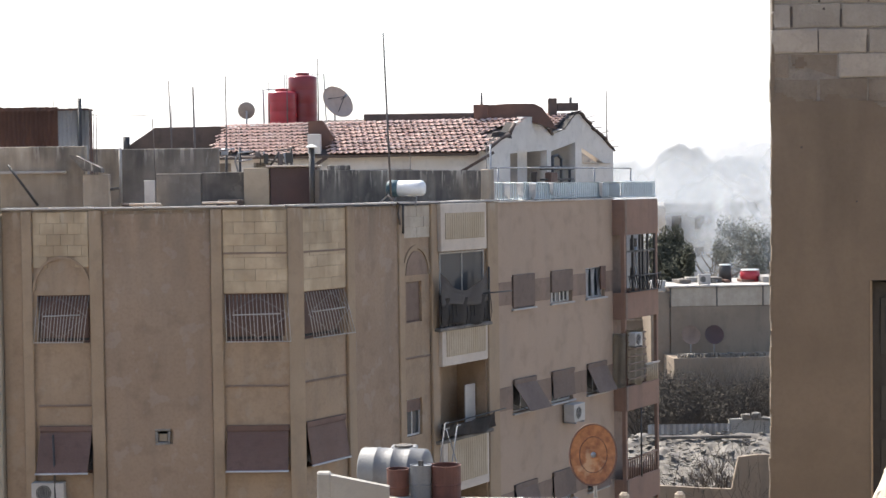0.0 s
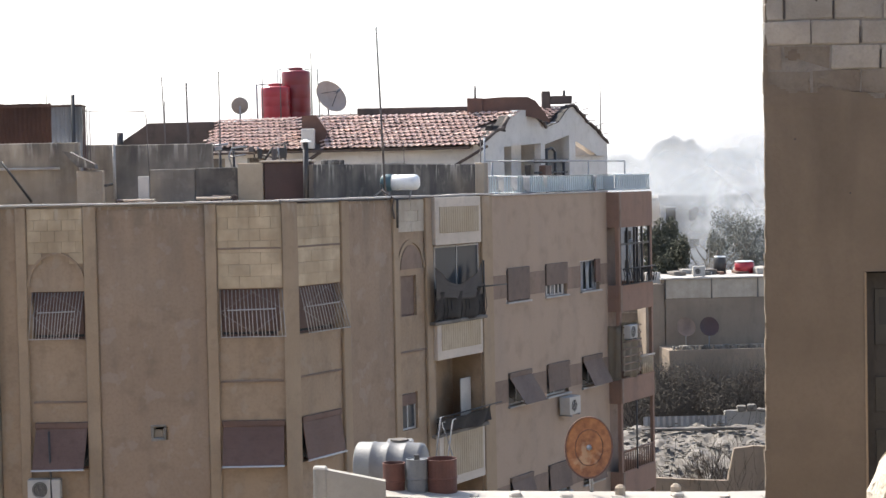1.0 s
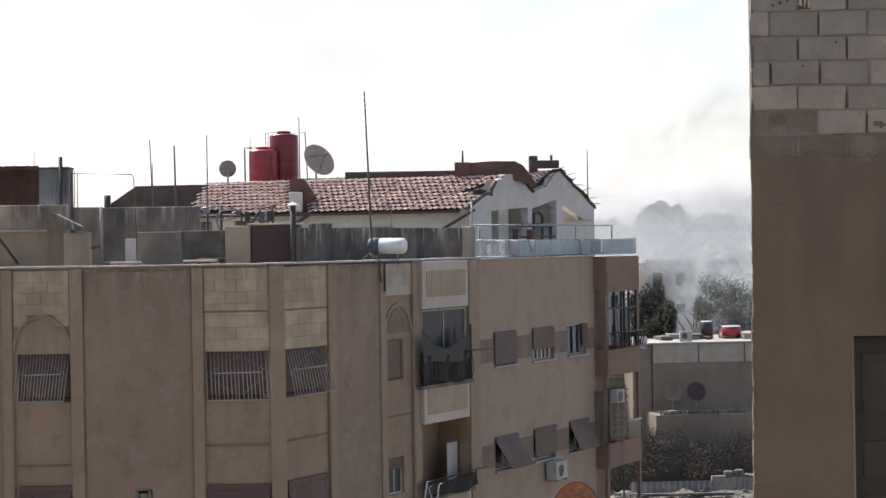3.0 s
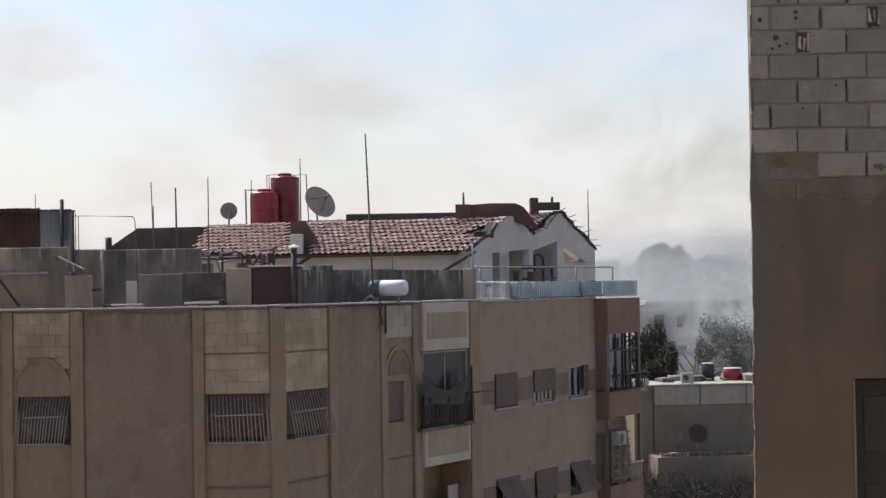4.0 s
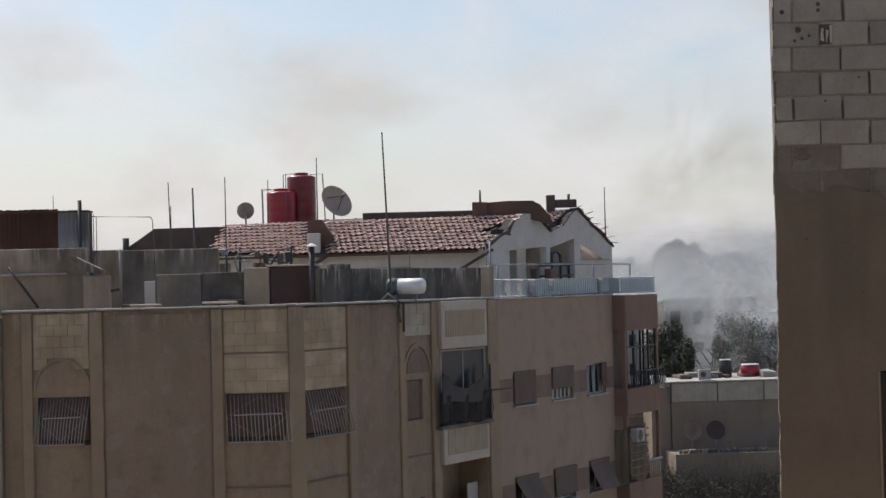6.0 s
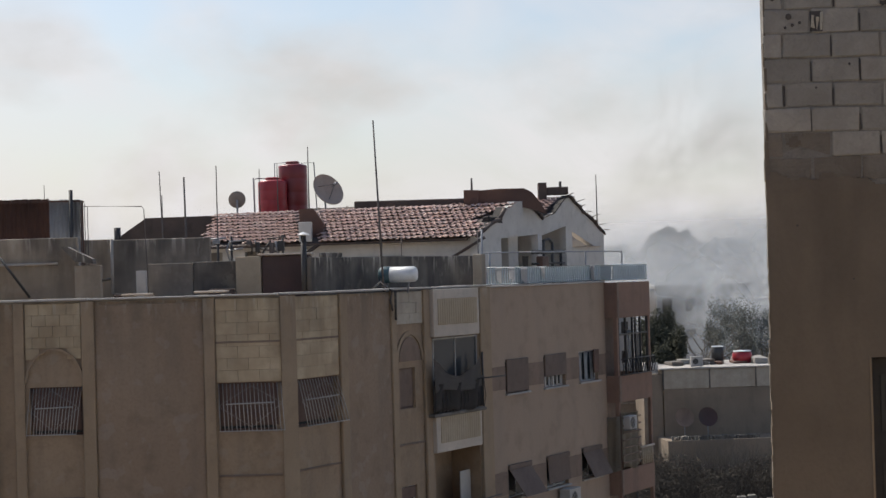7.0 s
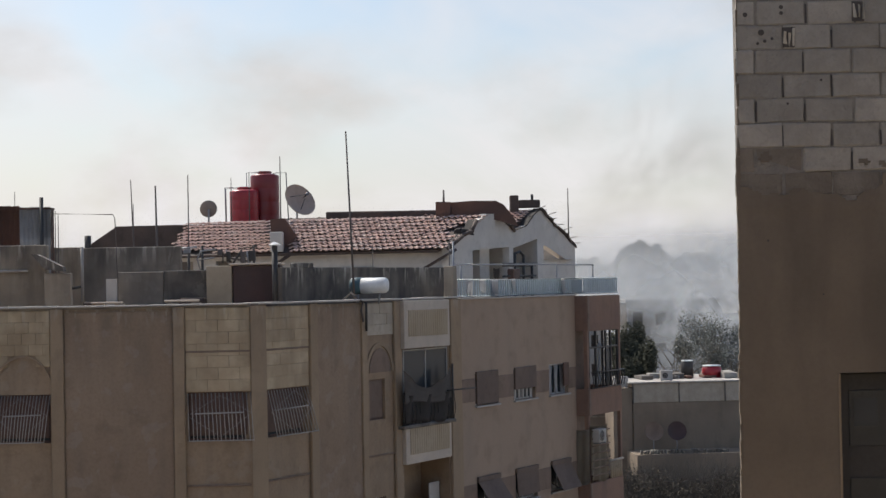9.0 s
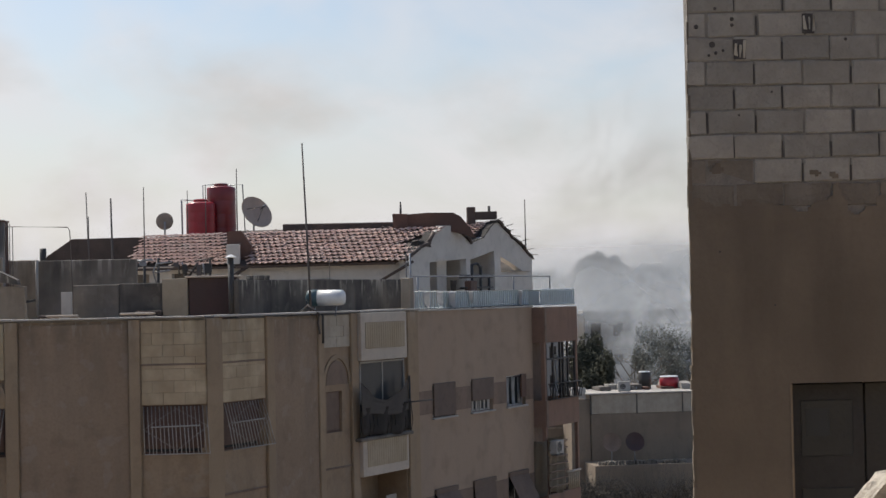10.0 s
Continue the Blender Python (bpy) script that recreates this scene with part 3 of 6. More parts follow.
box("door_leaf", M_ACWHITE, APB, SIDE, 9.25, 9.86, -0.36, -0.32, -7.04, -5.75, 0.01, "pale door leaf at the back of a balcony")
box("door_leaf", M_SHUTTER, APB, SIDE, 7.9, 8.4, -0.9, -0.85, -7.0, -5.2, 0.01)
box("door_leaf", M_WHITE, APB, SIDE, 8.0, 9.0, -0.9, -0.85, -10.2, -8.7, 0.01)

for h0, h1 in ((-3.9, -1.5), (-7.05, -4.7), (-10.2, -8.0)):
    box("balcony_wall", M_RENDER, APB, SIDE, 7.16, 9.98, -1.12, -1.0, h0, h1, 0)
    for u in (7.05, 9.95):
        box("balcony_wall", M_RENDER, APB, SIDE, u, u + 0.1, -0.99, -0.31, h0, h1, 0)

# brown bands and windows of the long side wall
for top in (-2.67, -5.84, -9.04):
    for u0, u1 in ((10.74, 11.60), (13.12, 14.20), (15.82, 16.80), (18.32, 18.94)):
        box("band", M_BAND, APB, SIDE, u0, u1, 0.003, 0.02, top - 0.86, top - 0.16, 0.005)
for k, top in enumerate((-2.67, -5.84, -9.04)):
    for i, (u0, u1) in enumerate(((11.62, 13.10), (14.22, 15.80), (16.82, 18.30))):
        window_in(SIDE, u0, u1, top - 1.0, top, back=-0.18, frame_mat=M_ALU)
        box("sill", M_CAP, APB, SIDE, u0 - 0.05, u1 + 0.05, 0.003, 0.1, top - 1.06, top - 1.003, 0.01)
        if k == 0 and i == 2:
            c = new("curtain")
            under(c, APB, "white curtains in a window")
            for a in (16.95, 17.4, 17.85):
                sheet("drape", M_CURTAIN, c, SIDE, a, a + 0.28, -0.1, top - 0.06, top - 0.95, 0.0, nu=8, nv=3, fold=0.03)
            box("window_blind", M_SHUTTER, APB, SIDE, 17.9, 18.28, 0.0, 0.06, top - 0.75, top + 0.02, 0.01)
        elif k == 0:
            drop = 0.97 if i == 0 else 0.66
            box("window_blind", M_SHUTTER3, APB, SIDE, u0 + 0.02, u1 - 0.02, 0.0, 0.06, top - drop, top + 0.03, 0.015, "lowered brown roller blind")
            if i == 1:
                for a in range(5):
                    box("bar", M_GRILLE, APB, SIDE, u0 + 0.15 + 0.28 * a, u0 + 0.27 + 0.28 * a, -0.08, -0.05, top - 0.97, top - 0.66, 0.005)
        else:
            swing = (0.42, 0.05, 0.34)[i] if k == 1 else (0.25, 0.05, 0.15)[i]
            blind(SIDE, u0, u1, top - (0.95 if i != 1 else 0.85), top + 0.02, swing, M_SHUTTER3, slats=7, end_rail=False, lean=(0.25, 0.0, 0.15)[i] if k == 1 else 0.0)

# brown balcony tower at the far end of the side wall
T0, T1, TO = 18.95, 21.8, 0.45
levels = ((-1.65, -0.45), (-4.50, -3.60), (-7.62, -6.78), (-10.85, -9.95))
for h0, h1 in levels:
    box("balcony_front", M_BROWN, APB, SIDE, T0 + 0.003, T1, TO - 0.12, TO, h0, h1, 0.015, "brown painted balcony front")
    box("balcony_cheek", M_BROWN, APB, SIDE, T0 + 0.003, T0 + 0.12, -0.3, TO - 0.123, h0, h1, 0.01)
    box("balcony_floor", M_CONC, APB, SIDE, T0 + 0.12, T1 - 0.02, -3.4, TO - 0.13, h0 + 0.02, h0 + 0.16, 0)
    box("pier", M_BAND, APB, SIDE, T0 + 0.01, T0 + 0.16, TO + 0.003, TO + 0.03, h0, h1, 0.008)
box("end_wall", M_BROWN, APB, SIDE, T1 - 0.15, T1, -3.5, -0.88, -H, -0.47, 0.01)
box("end_panel", M_BROWN, APB, SIDE, T1 - 0.15, T1, -0.86, TO - 0.145, -1.65, -0.47, 0.01)
for h0, h1 in levels[1:]:
    box("end_panel", M_BROWN, APB, SIDE, T1 - 0.15, T1, -0.86, TO - 0.145, h0, h1, 0.01)
box("pillar", M_BROWN, APB, SIDE, T1 - 0.14, T1 - 0.003, TO - 0.14, TO - 0.02, -H, -0.46, 0.01)
box("pillar", M_BROWN, APB, SIDE, T0 + 0.01, T0 + 0.16, TO - 0.16, TO - 0.02, -H, -0.46, 0.01)
box("balcony_wall", M_BAND, APB, SIDE, T0, T1 - 0.16, -1.05, -0.9, -H, -1.4, 0.01)
# glazing of the top balcony
gl = new("balcony_glazing")
under(gl, APB, "dark framed balcony glazing, partly broken")
for a in (19.15, 19.75, 20.35, 20.6, 21.0, 21.6):
    box("mullion", M_BLACK, gl, SIDE, a, a + 0.06, TO - 0.12, TO - 0.04, -3.58, -1.66, 0.008)
box("transom", M_BLACK, gl, SIDE, T0 + 0.17, T1 - 0.15, TO - 0.115, TO - 0.045, -2.25, -2.19, 0.008)
box("pane", M_GLASS, gl, SIDE, 20.68, 20.98, TO - 0.085, TO - 0.075, -3.5, -2.26, 0)
sheet("curtain", M_CURTAIN, gl, SIDE, 20.42, 20.62, TO - 0.3, -2.1, -3.4, 0, nu=8, nv=3, fold=0.02)
sheet("curtain", M_CURTAIN, gl, SIDE, 20.72, 20.95, TO - 0.3, -2.1, -3.4, 0, nu=8, nv=3, fold=0.02)
box("window_board", M_WHITE, gl, SIDE, 19.3, 19.7, TO - 0.3, TO - 0.26, -2.85, -1.95, 0.01)
box("window_board", M_BROWN, gl, SIDE, 21.08, 21.6, TO - 0.3, TO - 0.26, -3.5, -2.25, 0.01)
tr = new("balcony_railing")
under(tr, APB, "black scrolled iron railing")
for h in (-3.58, -3.05):
    bar("rail", M_BLACK, tr, [SIDE(T0 + 0.05, TO + 0.1, h), SIDE(T1, TO + 0.1, h)], 0.022)
for i in range(14):
    u = T0 + 0.1 + (T1 - T0 - 0.15) * i / 13
    bar("baluster", M_BLACK, tr, [SIDE(u, TO + 0.1, -3.58), SIDE(u + 0.07, TO + 0.13, -3.32), SIDE(u, TO + 0.1, -3.05)], 0.02, 5)
# lower balconies: striped blind, rails, pale sill
sheet("sun_blind", M_BEIGE, APB, SIDE, 18.99, 20.5, TO + 0.02, -4.85, -6.75, 0.03, fold=0.05)
for h in (-5.05, -5.3, -5.55, -5.8, -6.05, -6.3, -6.55):
    box("blind_batten", M_BAND, APB, SIDE, 18.99, 20.5, TO + 0.075, TO + 0.095, h, h + 0.05, 0.005)
CHEEK = Face(SIDE(18.92, -0.25, 0)[:2], SIDE.n[:2], (-SIDE.u)[:2])
sheet("sun_blind", M_BEIGE, APB, CHEEK, 0.0, 0.72, 0.03, -4.95, -6.78, 0.03, nu=10, fold=0.03)
rl = new("balcony_railing")
under(rl, APB, "low yellowed balcony rail with round balusters")
for i in range(6):
    bar("baluster", M_RIBBED, rl, [SIDE(20.75 + 0.17 * i, TO, -6.76), SIDE(20.75 + 0.17 * i, TO, -6.2)], 0.04, 8)
bar("rail", M_WHITE, rl, [SIDE(20.65, TO, -6.16), SIDE(T1, TO, -6.16)], 0.04)
rl2 = new("balcony_railing")
under(rl2, APB, "orange balcony rail over a broken floor")
for i in range(14):
    bar("baluster", M_BROWN, rl2, [SIDE(19.2 + 0.19 * i, TO - 0.05, -9.95), SIDE(19.2 + 0.19 * i, TO - 0.05, -9.3)], 0.03, 6)
bar("drain_rod", M_BLACK, rl2, [SIDE(20.2, TO, -10.0), SIDE(20.2, TO, -7.6)], 0.03)
bar("rail", M_BROWN, rl2, [SIDE(19.1, TO - 0.05, -9.28), SIDE(T1, TO - 0.05, -9.28)], 0.035)

# limestone cladding blocks, each a piece
def brick_mesh(name, material, w, d, h, b=0.012):
    bm = bmesh.new()
    bmesh.ops.create_cube(bm, size=1)
    bmesh.ops.scale(bm, vec=(w, d, h), verts=bm.verts[:])
    bevelled(bm, b)
    me = bpy.data.meshes.new(name)
    bm.to_mesh(me)
    bm.free()
    me.materials.append(material)
    return me


def cladding(fr, u0, u1, h0, h1, rows, cols, name, material, proud=0.035, skip=None):
    hh, w = (h1 - h0) / rows, (u1 - u0) / cols
    me = brick_mesh(name, material, w - 0.003, 0.06, hh - 0.003, 0.005)
    half = brick_mesh(name, material, w / 2 - 0.003, 0.06, hh - 0.003, 0.005)
    turn = Matrix((fr.u, -fr.n, Vector((0, 0, 1)))).transposed().to_4x4()
    for r in range(rows):
        edges = [u0 + w * c for c in range(cols + 1)] if r % 2 == 0 else [u0] + [u0 + w * (c + 0.5) for c in range(cols)] + [u1]
        for a, b in zip(edges, edges[1:]):
            u, h = (a + b) / 2, h0 + hh * (r + 0.5)
            if skip and skip(u, h):
                continue
            o = new(name, me if b - a > w * 0.75 else half)
            under(o, APB)
            o.matrix_basis = Matrix.Translation(fr(u, proud - 0.03 + random.uniform(-0.006, 0.006), h)) @ turn


# ---- the house on the roof ----
GO = -2.5  # its gable wall stands behind the side wall's plane
RIDGE = Vector((-0.966, 0.259, 0))
rh = thing("rooftop_house", SIDE(15, GO, -1.0), "white rendered house on the roof with shelled tile roofs", "house")
profile = [(14.69, 1.22), (15.67, 1.64), (16.31, 1.78), (16.6, 2.12), (17.3, 2.26), (17.38, 2.38), (18.18, 2.4), (18.26, 2.23), (18.77, 2.15), (19.45, 1.85), (20.44, 2.05), (20.9, 2.36), (21.27, 2.57), (21.69, 2.64), (22.15, 2.41), (22.72, 2.14), (23.73, 1.73), (24.57, 1.35)]


def prism(bm, pts, fr, o0, o1):
    a = [bm.verts.new(fr(u, o0, h)) for u, h in pts]
    b = [bm.verts.new(fr(u, o1, h)) for u, h in pts]
    bm.faces.new(a)
    bm.faces.new(b[::-1])
    for i in range(len(pts)):
        j = (i + 1) % len(pts)
        bm.faces.new((a[i], b[i], b[j], a[j]))


# charred roof edges left on the gable tops
for (sa, ha), (sb, hb) in zip(profile[7:], profile[8:]):
    n = max(1, round((sb - sa) / 0.3))
    if 19.4 < sa < 21.6:
        continue
    for i in range(n):
        a, b = i / n, (i + 1) / n
        c0 = SIDE(sa + (sb - sa) * a - 0.04, GO + random.uniform(-0.05, 0.12), ha + (hb - ha) * a + random.uniform(-0.03, 0.06))
        c1 = SIDE(sa + (sb - sa) * b + 0.06, GO + random.uniform(-0.05, 0.12), ha + (hb - ha) * b + random.uniform(-0.04, 0.05))
        bar("roof_batten", M_TIMBER, rh, [c0, c1], random.uniform(0.035, 0.075), 5)
for i in range(11):
    u = 21.3 + 0.3 * i
    h = 2.66 - 0.45 * max(0, u - 21.7)
    bar("splintered_lath", M_TIMBER, rh, [SIDE(u, GO - 0.1, h), SIDE(u + random.uniform(0.05, 0.3), GO + random.uniform(0.05, 0.35), h + random.uniform(-0.12, 0.16))], 0.018, 4)
for (sa, ha), (sb, hb) in zip(profile[:3], profile[1:4]):
    bar("roof_batten", M_TIMBER, rh, [SIDE(sa - 0.1, GO + 0.05, ha - 0.03), SIDE(sb, GO + 0.05, hb)], 0.075, 5)
for k, ((sa, ha), (sb, hb)) in enumerate(zip(profile, profile[1:])):
    if 3 <= k <= 6:
        continue
    bm = bmesh.new()
    t_ = 0.02 if 9 <= k <= 12 else 0.07
    prism(bm, [(sa - 0.03, ha - 0.02), (sb + 0.03, hb - 0.02), (sb + 0.03, hb + t_ + random.uniform(-0.02, 0.03)), (sa - 0.03, ha + t_ + random.uniform(-0.02, 0.03))], SIDE, GO + 0.05, GO - 0.3)
    part("charred_edge", bm, M_CHAR, rh)
box("burnt_patch", M_CHAR, rh, SIDE, 15.6, 16.5, GO - 0.3, GO + 0.03, 1.62, 1.86, 0.03, jitter=0.05)
# the gable wall: two openings down to the terrace, and a three-cornered one beside the column
outline = [q for q in profile if q[0] < 21.8] + [(21.85, 2.565), (21.85, -1.0), (21.34, -1.0), (21.34, 1.59), (19.4, 1.24), (19.4, -1.0), (19.09, -1.0), (19.09, 1.28), (16.37, 1.13), (16.37, -1.0), (14.69, -1.0)]
bm = bmesh.new()
prism(bm, outline, SIDE, GO, GO - 0.25)
part("gable_wall", bm, M_HOUSE, rh)
bm = bmesh.new()
prism(bm, [(21.855, 2.56)] + [q for q in profile if q[0] > 21.9] + [(24.57, 0.84), (23.81, 0.84), (21.855, 1.39)], SIDE, GO, GO - 0.25)
part("gable_wall", bm, M_HOUSE, rh)
box("gable_wall", M_HOUSE, rh, SIDE, 21.855, 24.57, GO - 0.25, GO, -1.0, 0.836, 0)
box("recess_wall", M_HOUSE, rh, SIDE, 15.2, 24.4, GO - 2.2, GO - 2.0, -1.0, 1.58, 0)
box("recess_cross_wall", M_HOUSE, rh, SIDE, 21.45, 21.6, GO - 1.98, GO - 0.26, -1.0, 1.59, 0)
box("end_wall", M_HOUSE, rh, SIDE, 24.4, 24.56, GO - 7.5, GO - 0.26, -1.0, 1.32, 0)
box("inner_door", M_DARK, rh, SIDE, 18.7, 19.5, GO - 1.99, GO - 1.95, -1.0, 0.6, 0.01)
box("inner_door", M_SHUTTER2, rh, SIDE, 19.9, 20.8, GO - 1.99, GO - 1.95, -1.0, 0.9, 0.01)
box("inner_pillar", M_HOUSE, rh, SIDE, 17.75, 18.45, GO - 0.75, GO - 0.45, -1.0, 1.59, 0.02)
box("broken_ledge", M_WHITE, rh, SIDE, 21.9, 24.1, GO - 1.2, GO + 0.12, 0.837, 0.87, 0.01)
# long wall below the eaves
e0, e1 = SIDE(14.97, GO, 0), SIDE(14.97, GO, 0) + RIDGE * 10.3
EAVE = Face((e0.x, e0.y), (RIDGE.x, RIDGE.y), (-0.259, -0.966))
bm = bmesh.new()
wall_with_holes(bm, EAVE, 0.0, 10.3, -1.0, 1.22, 0.25, [(7.6, 8.2, 0.2, 0.95), (9.0, 9.8, 0.1, 0.95)])
part("eaves_wall", bm, M_HOUSE, rh)
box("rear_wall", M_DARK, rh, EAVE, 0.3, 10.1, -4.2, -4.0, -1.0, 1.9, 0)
bar("wall_pipe", M_CONC, rh, [EAVE(2.6, 0.06, 0.62), EAVE(4.2, 0.06, 0.62)], 0.03)
bar("roof_strut", M_TIMBER, rh, [EAVE(-0.2, 0.3, 1.15), EAVE(1.2, 0.5, 0.35)], 0.05)
bar("roof_strut", M_TIMBER, rh, [EAVE(5.3, 0.3, 1.2), EAVE(6.2, 0.5, 0.6)], 0.06)


def roof_point(s, h, L):
    return SIDE(s, GO, h) + RIDGE * L


def roof_sheet(name, s0, h0, s1, h1, L0, L1, material, thick=0.08, lift=0.0):
    bm = bmesh.new()
    c = [roof_point(s0, h0 + lift - thick, L0), roof_point(s1, h1 + lift - thick, L0), roof_point(s1, h1 + lift - thick, L1), roof_point(s0, h0 + lift - thick, L1)]
    hexa(bm, c + [p + Vector((0, 0, thick)) for p in c])
    return part(name, bm, material, rh)


near_roof = roof_sheet("roof", 14.55, 1.14, 17.6, 2.30, 0.27, 9.9, M_TIMBER)
roof_sheet("roof", 17.6, 2.28, 19.3, 1.74, 2.6, 10.5, M_TIMBER)
far_roof = roof_sheet("roof", 19.3, 1.72, 21.6, 2.58, 0.27, 10.0, M_TIMBER)
for k in range(9):
    bar("rafter", M_TIMBER, rh, [roof_point(21.6, 2.56, 0.6 + 1.1 * k), roof_point(24.75, 1.3, 0.6 + 1.1 * k)], 0.06, 5)


def tile_verts(w, l):
    """One barrel tile: half a tube beside a shallow pan, l long down the slope."""
    prof = [(-0.5, 0.0), (-0.42, 0.30), (-0.25, 0.42), (-0.08, 0.30), (0.0, 0.02), (0.25, -0.04), (0.5, 0.0)]
    top = [(x * w, 0.0, z * w * 0.34 + 0.012) for x, z in prof]
    bot = [(x * w, -l, z * w * 0.58 + 0.085) for x, z in prof]
    return top, bot


def tile_faces(top, bot):
    n = len(top)
    verts = top + bot + [(x, y, z - 0.028) for x, y, z in bot]
    faces = [(i, i + 1, n + i + 1, n + i) for i in range(n - 1)] + [(n + i, n + i + 1, 2 * n + i + 1, 2 * n + i) for i in range(n - 1)]
    return verts, faces


def tiles(parent, s0, h0, s1, h1, L0, L1, keep, nearest, lift=0.02):
    a, b = roof_point(s0, h0 + lift, 0), roof_point(s1, h1 + lift, 0)
    up = (b - a)
    length = up.length
    upn = up.normalized()
    side = RIDGE
    nrm = side.cross(upn)
    if nrm.z < 0:
        nrm = -nrm
    rows = 10
    w, l = 0.205, length / rows * 1.12
    verts, faces = tile_faces(*tile_verts(w, l))
    me = bpy.data.meshes.new("roof_tile")
    me.from_pydata(verts, [], faces)
    me.materials.append(M_TILE)
    turn = Matrix((side, upn, nrm)).transposed().to_4x4()
    V, F, count = [], [], 0
    for r in range(rows):
        for c in range(int((L1 - L0) / w)):
            L = L0 + w * (c + 0.5)
            if not keep(L, (r + 0.5) / rows):
                continue
            p = a + upn * (length * (r + 1) / rows) + side * L + Vector((0, 0, random.uniform(-0.01, 0.012)))
            m = Matrix.Translation(p) @ turn @ pose(0, 0, 0, random.uniform(-1.0, 1.0), 0, random.uniform(-1.2, 1.2))
            if L < nearest and count < 290:
                o = new("roof_tile", me)
                under(o, parent)
                o.matrix_basis = m
                count += 1
            else:
                k = len(V)
                V += [tuple(m @ Vector(q)) for q in verts]
                F += [tuple(k + i for i in f) for f in faces]
    if V:
        m2 = bpy.data.meshes.new("roof_tiles")
        m2.from_pydata(V, [], F)
        m2.materials.append(M_TILE)
        o = new("roof_tiles", m2)
        under(o, parent)
        o["kind"] = "stuff"


def near_keep(L, f):
    if L > 9.55 + 1.3 * f:
        return False
    if 5.15 + 2.1 * f < L < 5.95 + 1.9 * f:
        return False
    if L > 8.0 and f < 0.12 and noise.noise((L, 3, 0)) > -0.1:
        return False
    if L < 1.3 and 0.35 < f < 0.75 and L < 0.9 * (1 - abs(f - 0.55) * 3):
        return False
    return noise.noise((L * 1.7, f * 6, 5)) > -0.72


# ---- roof terrace railing ----
rail = thing("terrace_railing", SIDE(16, -0.1, -0.4), "pale blue metal railing with sheeting along the roof terrace", "railing")
for h in (0.14, -0.36):
    bar("rail", M_RAIL, rail, [SIDE(10.8, -0.1, h), SIDE(T0, -0.1, h), SIDE(T0, TO - 0.08, h), SIDE(T1 - 0.05, TO - 0.08, h), SIDE(T1 - 0.05, -2.2, h)], 0.025)
bm = bmesh.new()
fbox(bm, SIDE, -0.02, 0.02, -0.02, 0.02, -0.0, 0.5)
bal_me = bpy.data.meshes.new("baluster")
bmesh.ops.translate(bm, vec=-(SIDE(0, 0, 0)), verts=bm.verts[:])
bm.to_mesh(bal_me)
bm.free()
bal_me.materials.append(M_RAIL)


def balusters(u0, u1, o, n):
    for i in range(n):
        q = new("baluster", bal_me)
        under(q, rail)
        q.matrix_basis = Matrix.Translation(SIDE(u0 + (u1 - u0) * (i + 0.5) / n, o, -0.36))


balusters(10.8, T0, -0.1, 52)
balusters(T0, T1, TO - 0.08, 18)
box("sheeting", M_RAILPANEL, rail, SIDE, 12.6, 18.9, -0.17, -0.15, -0.38, 0.1, 0)
box("sheeting", M_RAILPANEL, rail, SIDE, T0 + 0.08, T1 - 0.1, TO - 0.16, TO - 0.14, -0.38, 0.1, 0)
box("sheeting", M_RAILPANEL, rail, SIDE, T0 + 0.03, T0 + 0.05, -0.15, TO - 0.17, -0.38, 0.1, 0)
frame_u = thing("canopy_frame", SIDE(20, -1.5, -0.4), "thin rusty pipe frame over the terrace", "frame")
for a, b in (((10.75, -0.2, -0.4), (10.75, -0.2, 1.3)), ((11.3, -0.25, -0.4), (11.3, -0.25, 0.62)), ((21.3, -0.35, -0.4), (21.3, -0.35, 0.62)), ((18.2, -0.3, -0.4), (18.2, -0.3, 0.62))):
    bar("post", M_GREYMETAL, frame_u, [SIDE(*a), SIDE(*b)], 0.03)
bar("beam", M_GREYMETAL, frame_u, [SIDE(10.75, -0.2, 0.6), SIDE(18.2, -0.3, 0.62), SIDE(21.3, -0.35, 0.62)], 0.022)

for u, w, hb, mm in ((11.2, 0.5, -0.3, M_CURTAIN), (12.1, 0.45, -0.25, M_CURTAIN), (12.9, 0.5, -0.33, M_CURTAIN), (14.3, 0.3, -0.2, M_CURTAIN), (18.0, 0.3, -0.35, M_CURTAIN)):
    bm_l = sheet("laundry_cloth", mm, None, SIDE, u, u + w, -0.04, 0.16, hb, 0.02, nu=8, nv=5, fold=0.025)
    tagged(bm_l, "pale cloth hung over the terrace railing", "laundry", "laundry on the railing")
dk = sheet("laundry_cloth", M_DARKCLOTH, None, SIDE, 13.5, 13.95, -0.28, 0.5, -0.38, 0.02, nu=8, nv=5, fold=0.03)
tagged(dk, "dark garment hung by the terrace railing", "laundry")
PU = 16.6
pump = thing("pump_rack", SIDE(16.2, -1.5, -0.9), "rack of dark pipes and valves on the terrace", "pipes")
for u, h0, h1 in ((PU + 0.9, -0.9, 1.05), (PU + 1.55, -0.9, 0.98), (PU + 2.2, -0.9, 0.62)):
    bar("pipe", M_BLACK, pump, [SIDE(u, -1.5, h0), SIDE(u, -1.5, h1)], 0.05)
for h in (0.6, 0.66, 0.25):
    bar("pipe", M_BLACK, pump, [SIDE(PU, -1.5, h), SIDE(PU + 2.5, -1.5, h + 0.02)], 0.035)
box("valve_box", M_SHUTTER, pump, SIDE, PU + 0.5, PU + 1.0, -1.6, -1.35, 0.1, 0.5, 0.03)
bar("pipe", M_BLACK, pump, [SIDE(PU + 0.9, -1.5, 1.02), SIDE(PU + 1.3, -1.5, 1.08), SIDE(PU + 1.55, -1.5, 0.95)], 0.045)

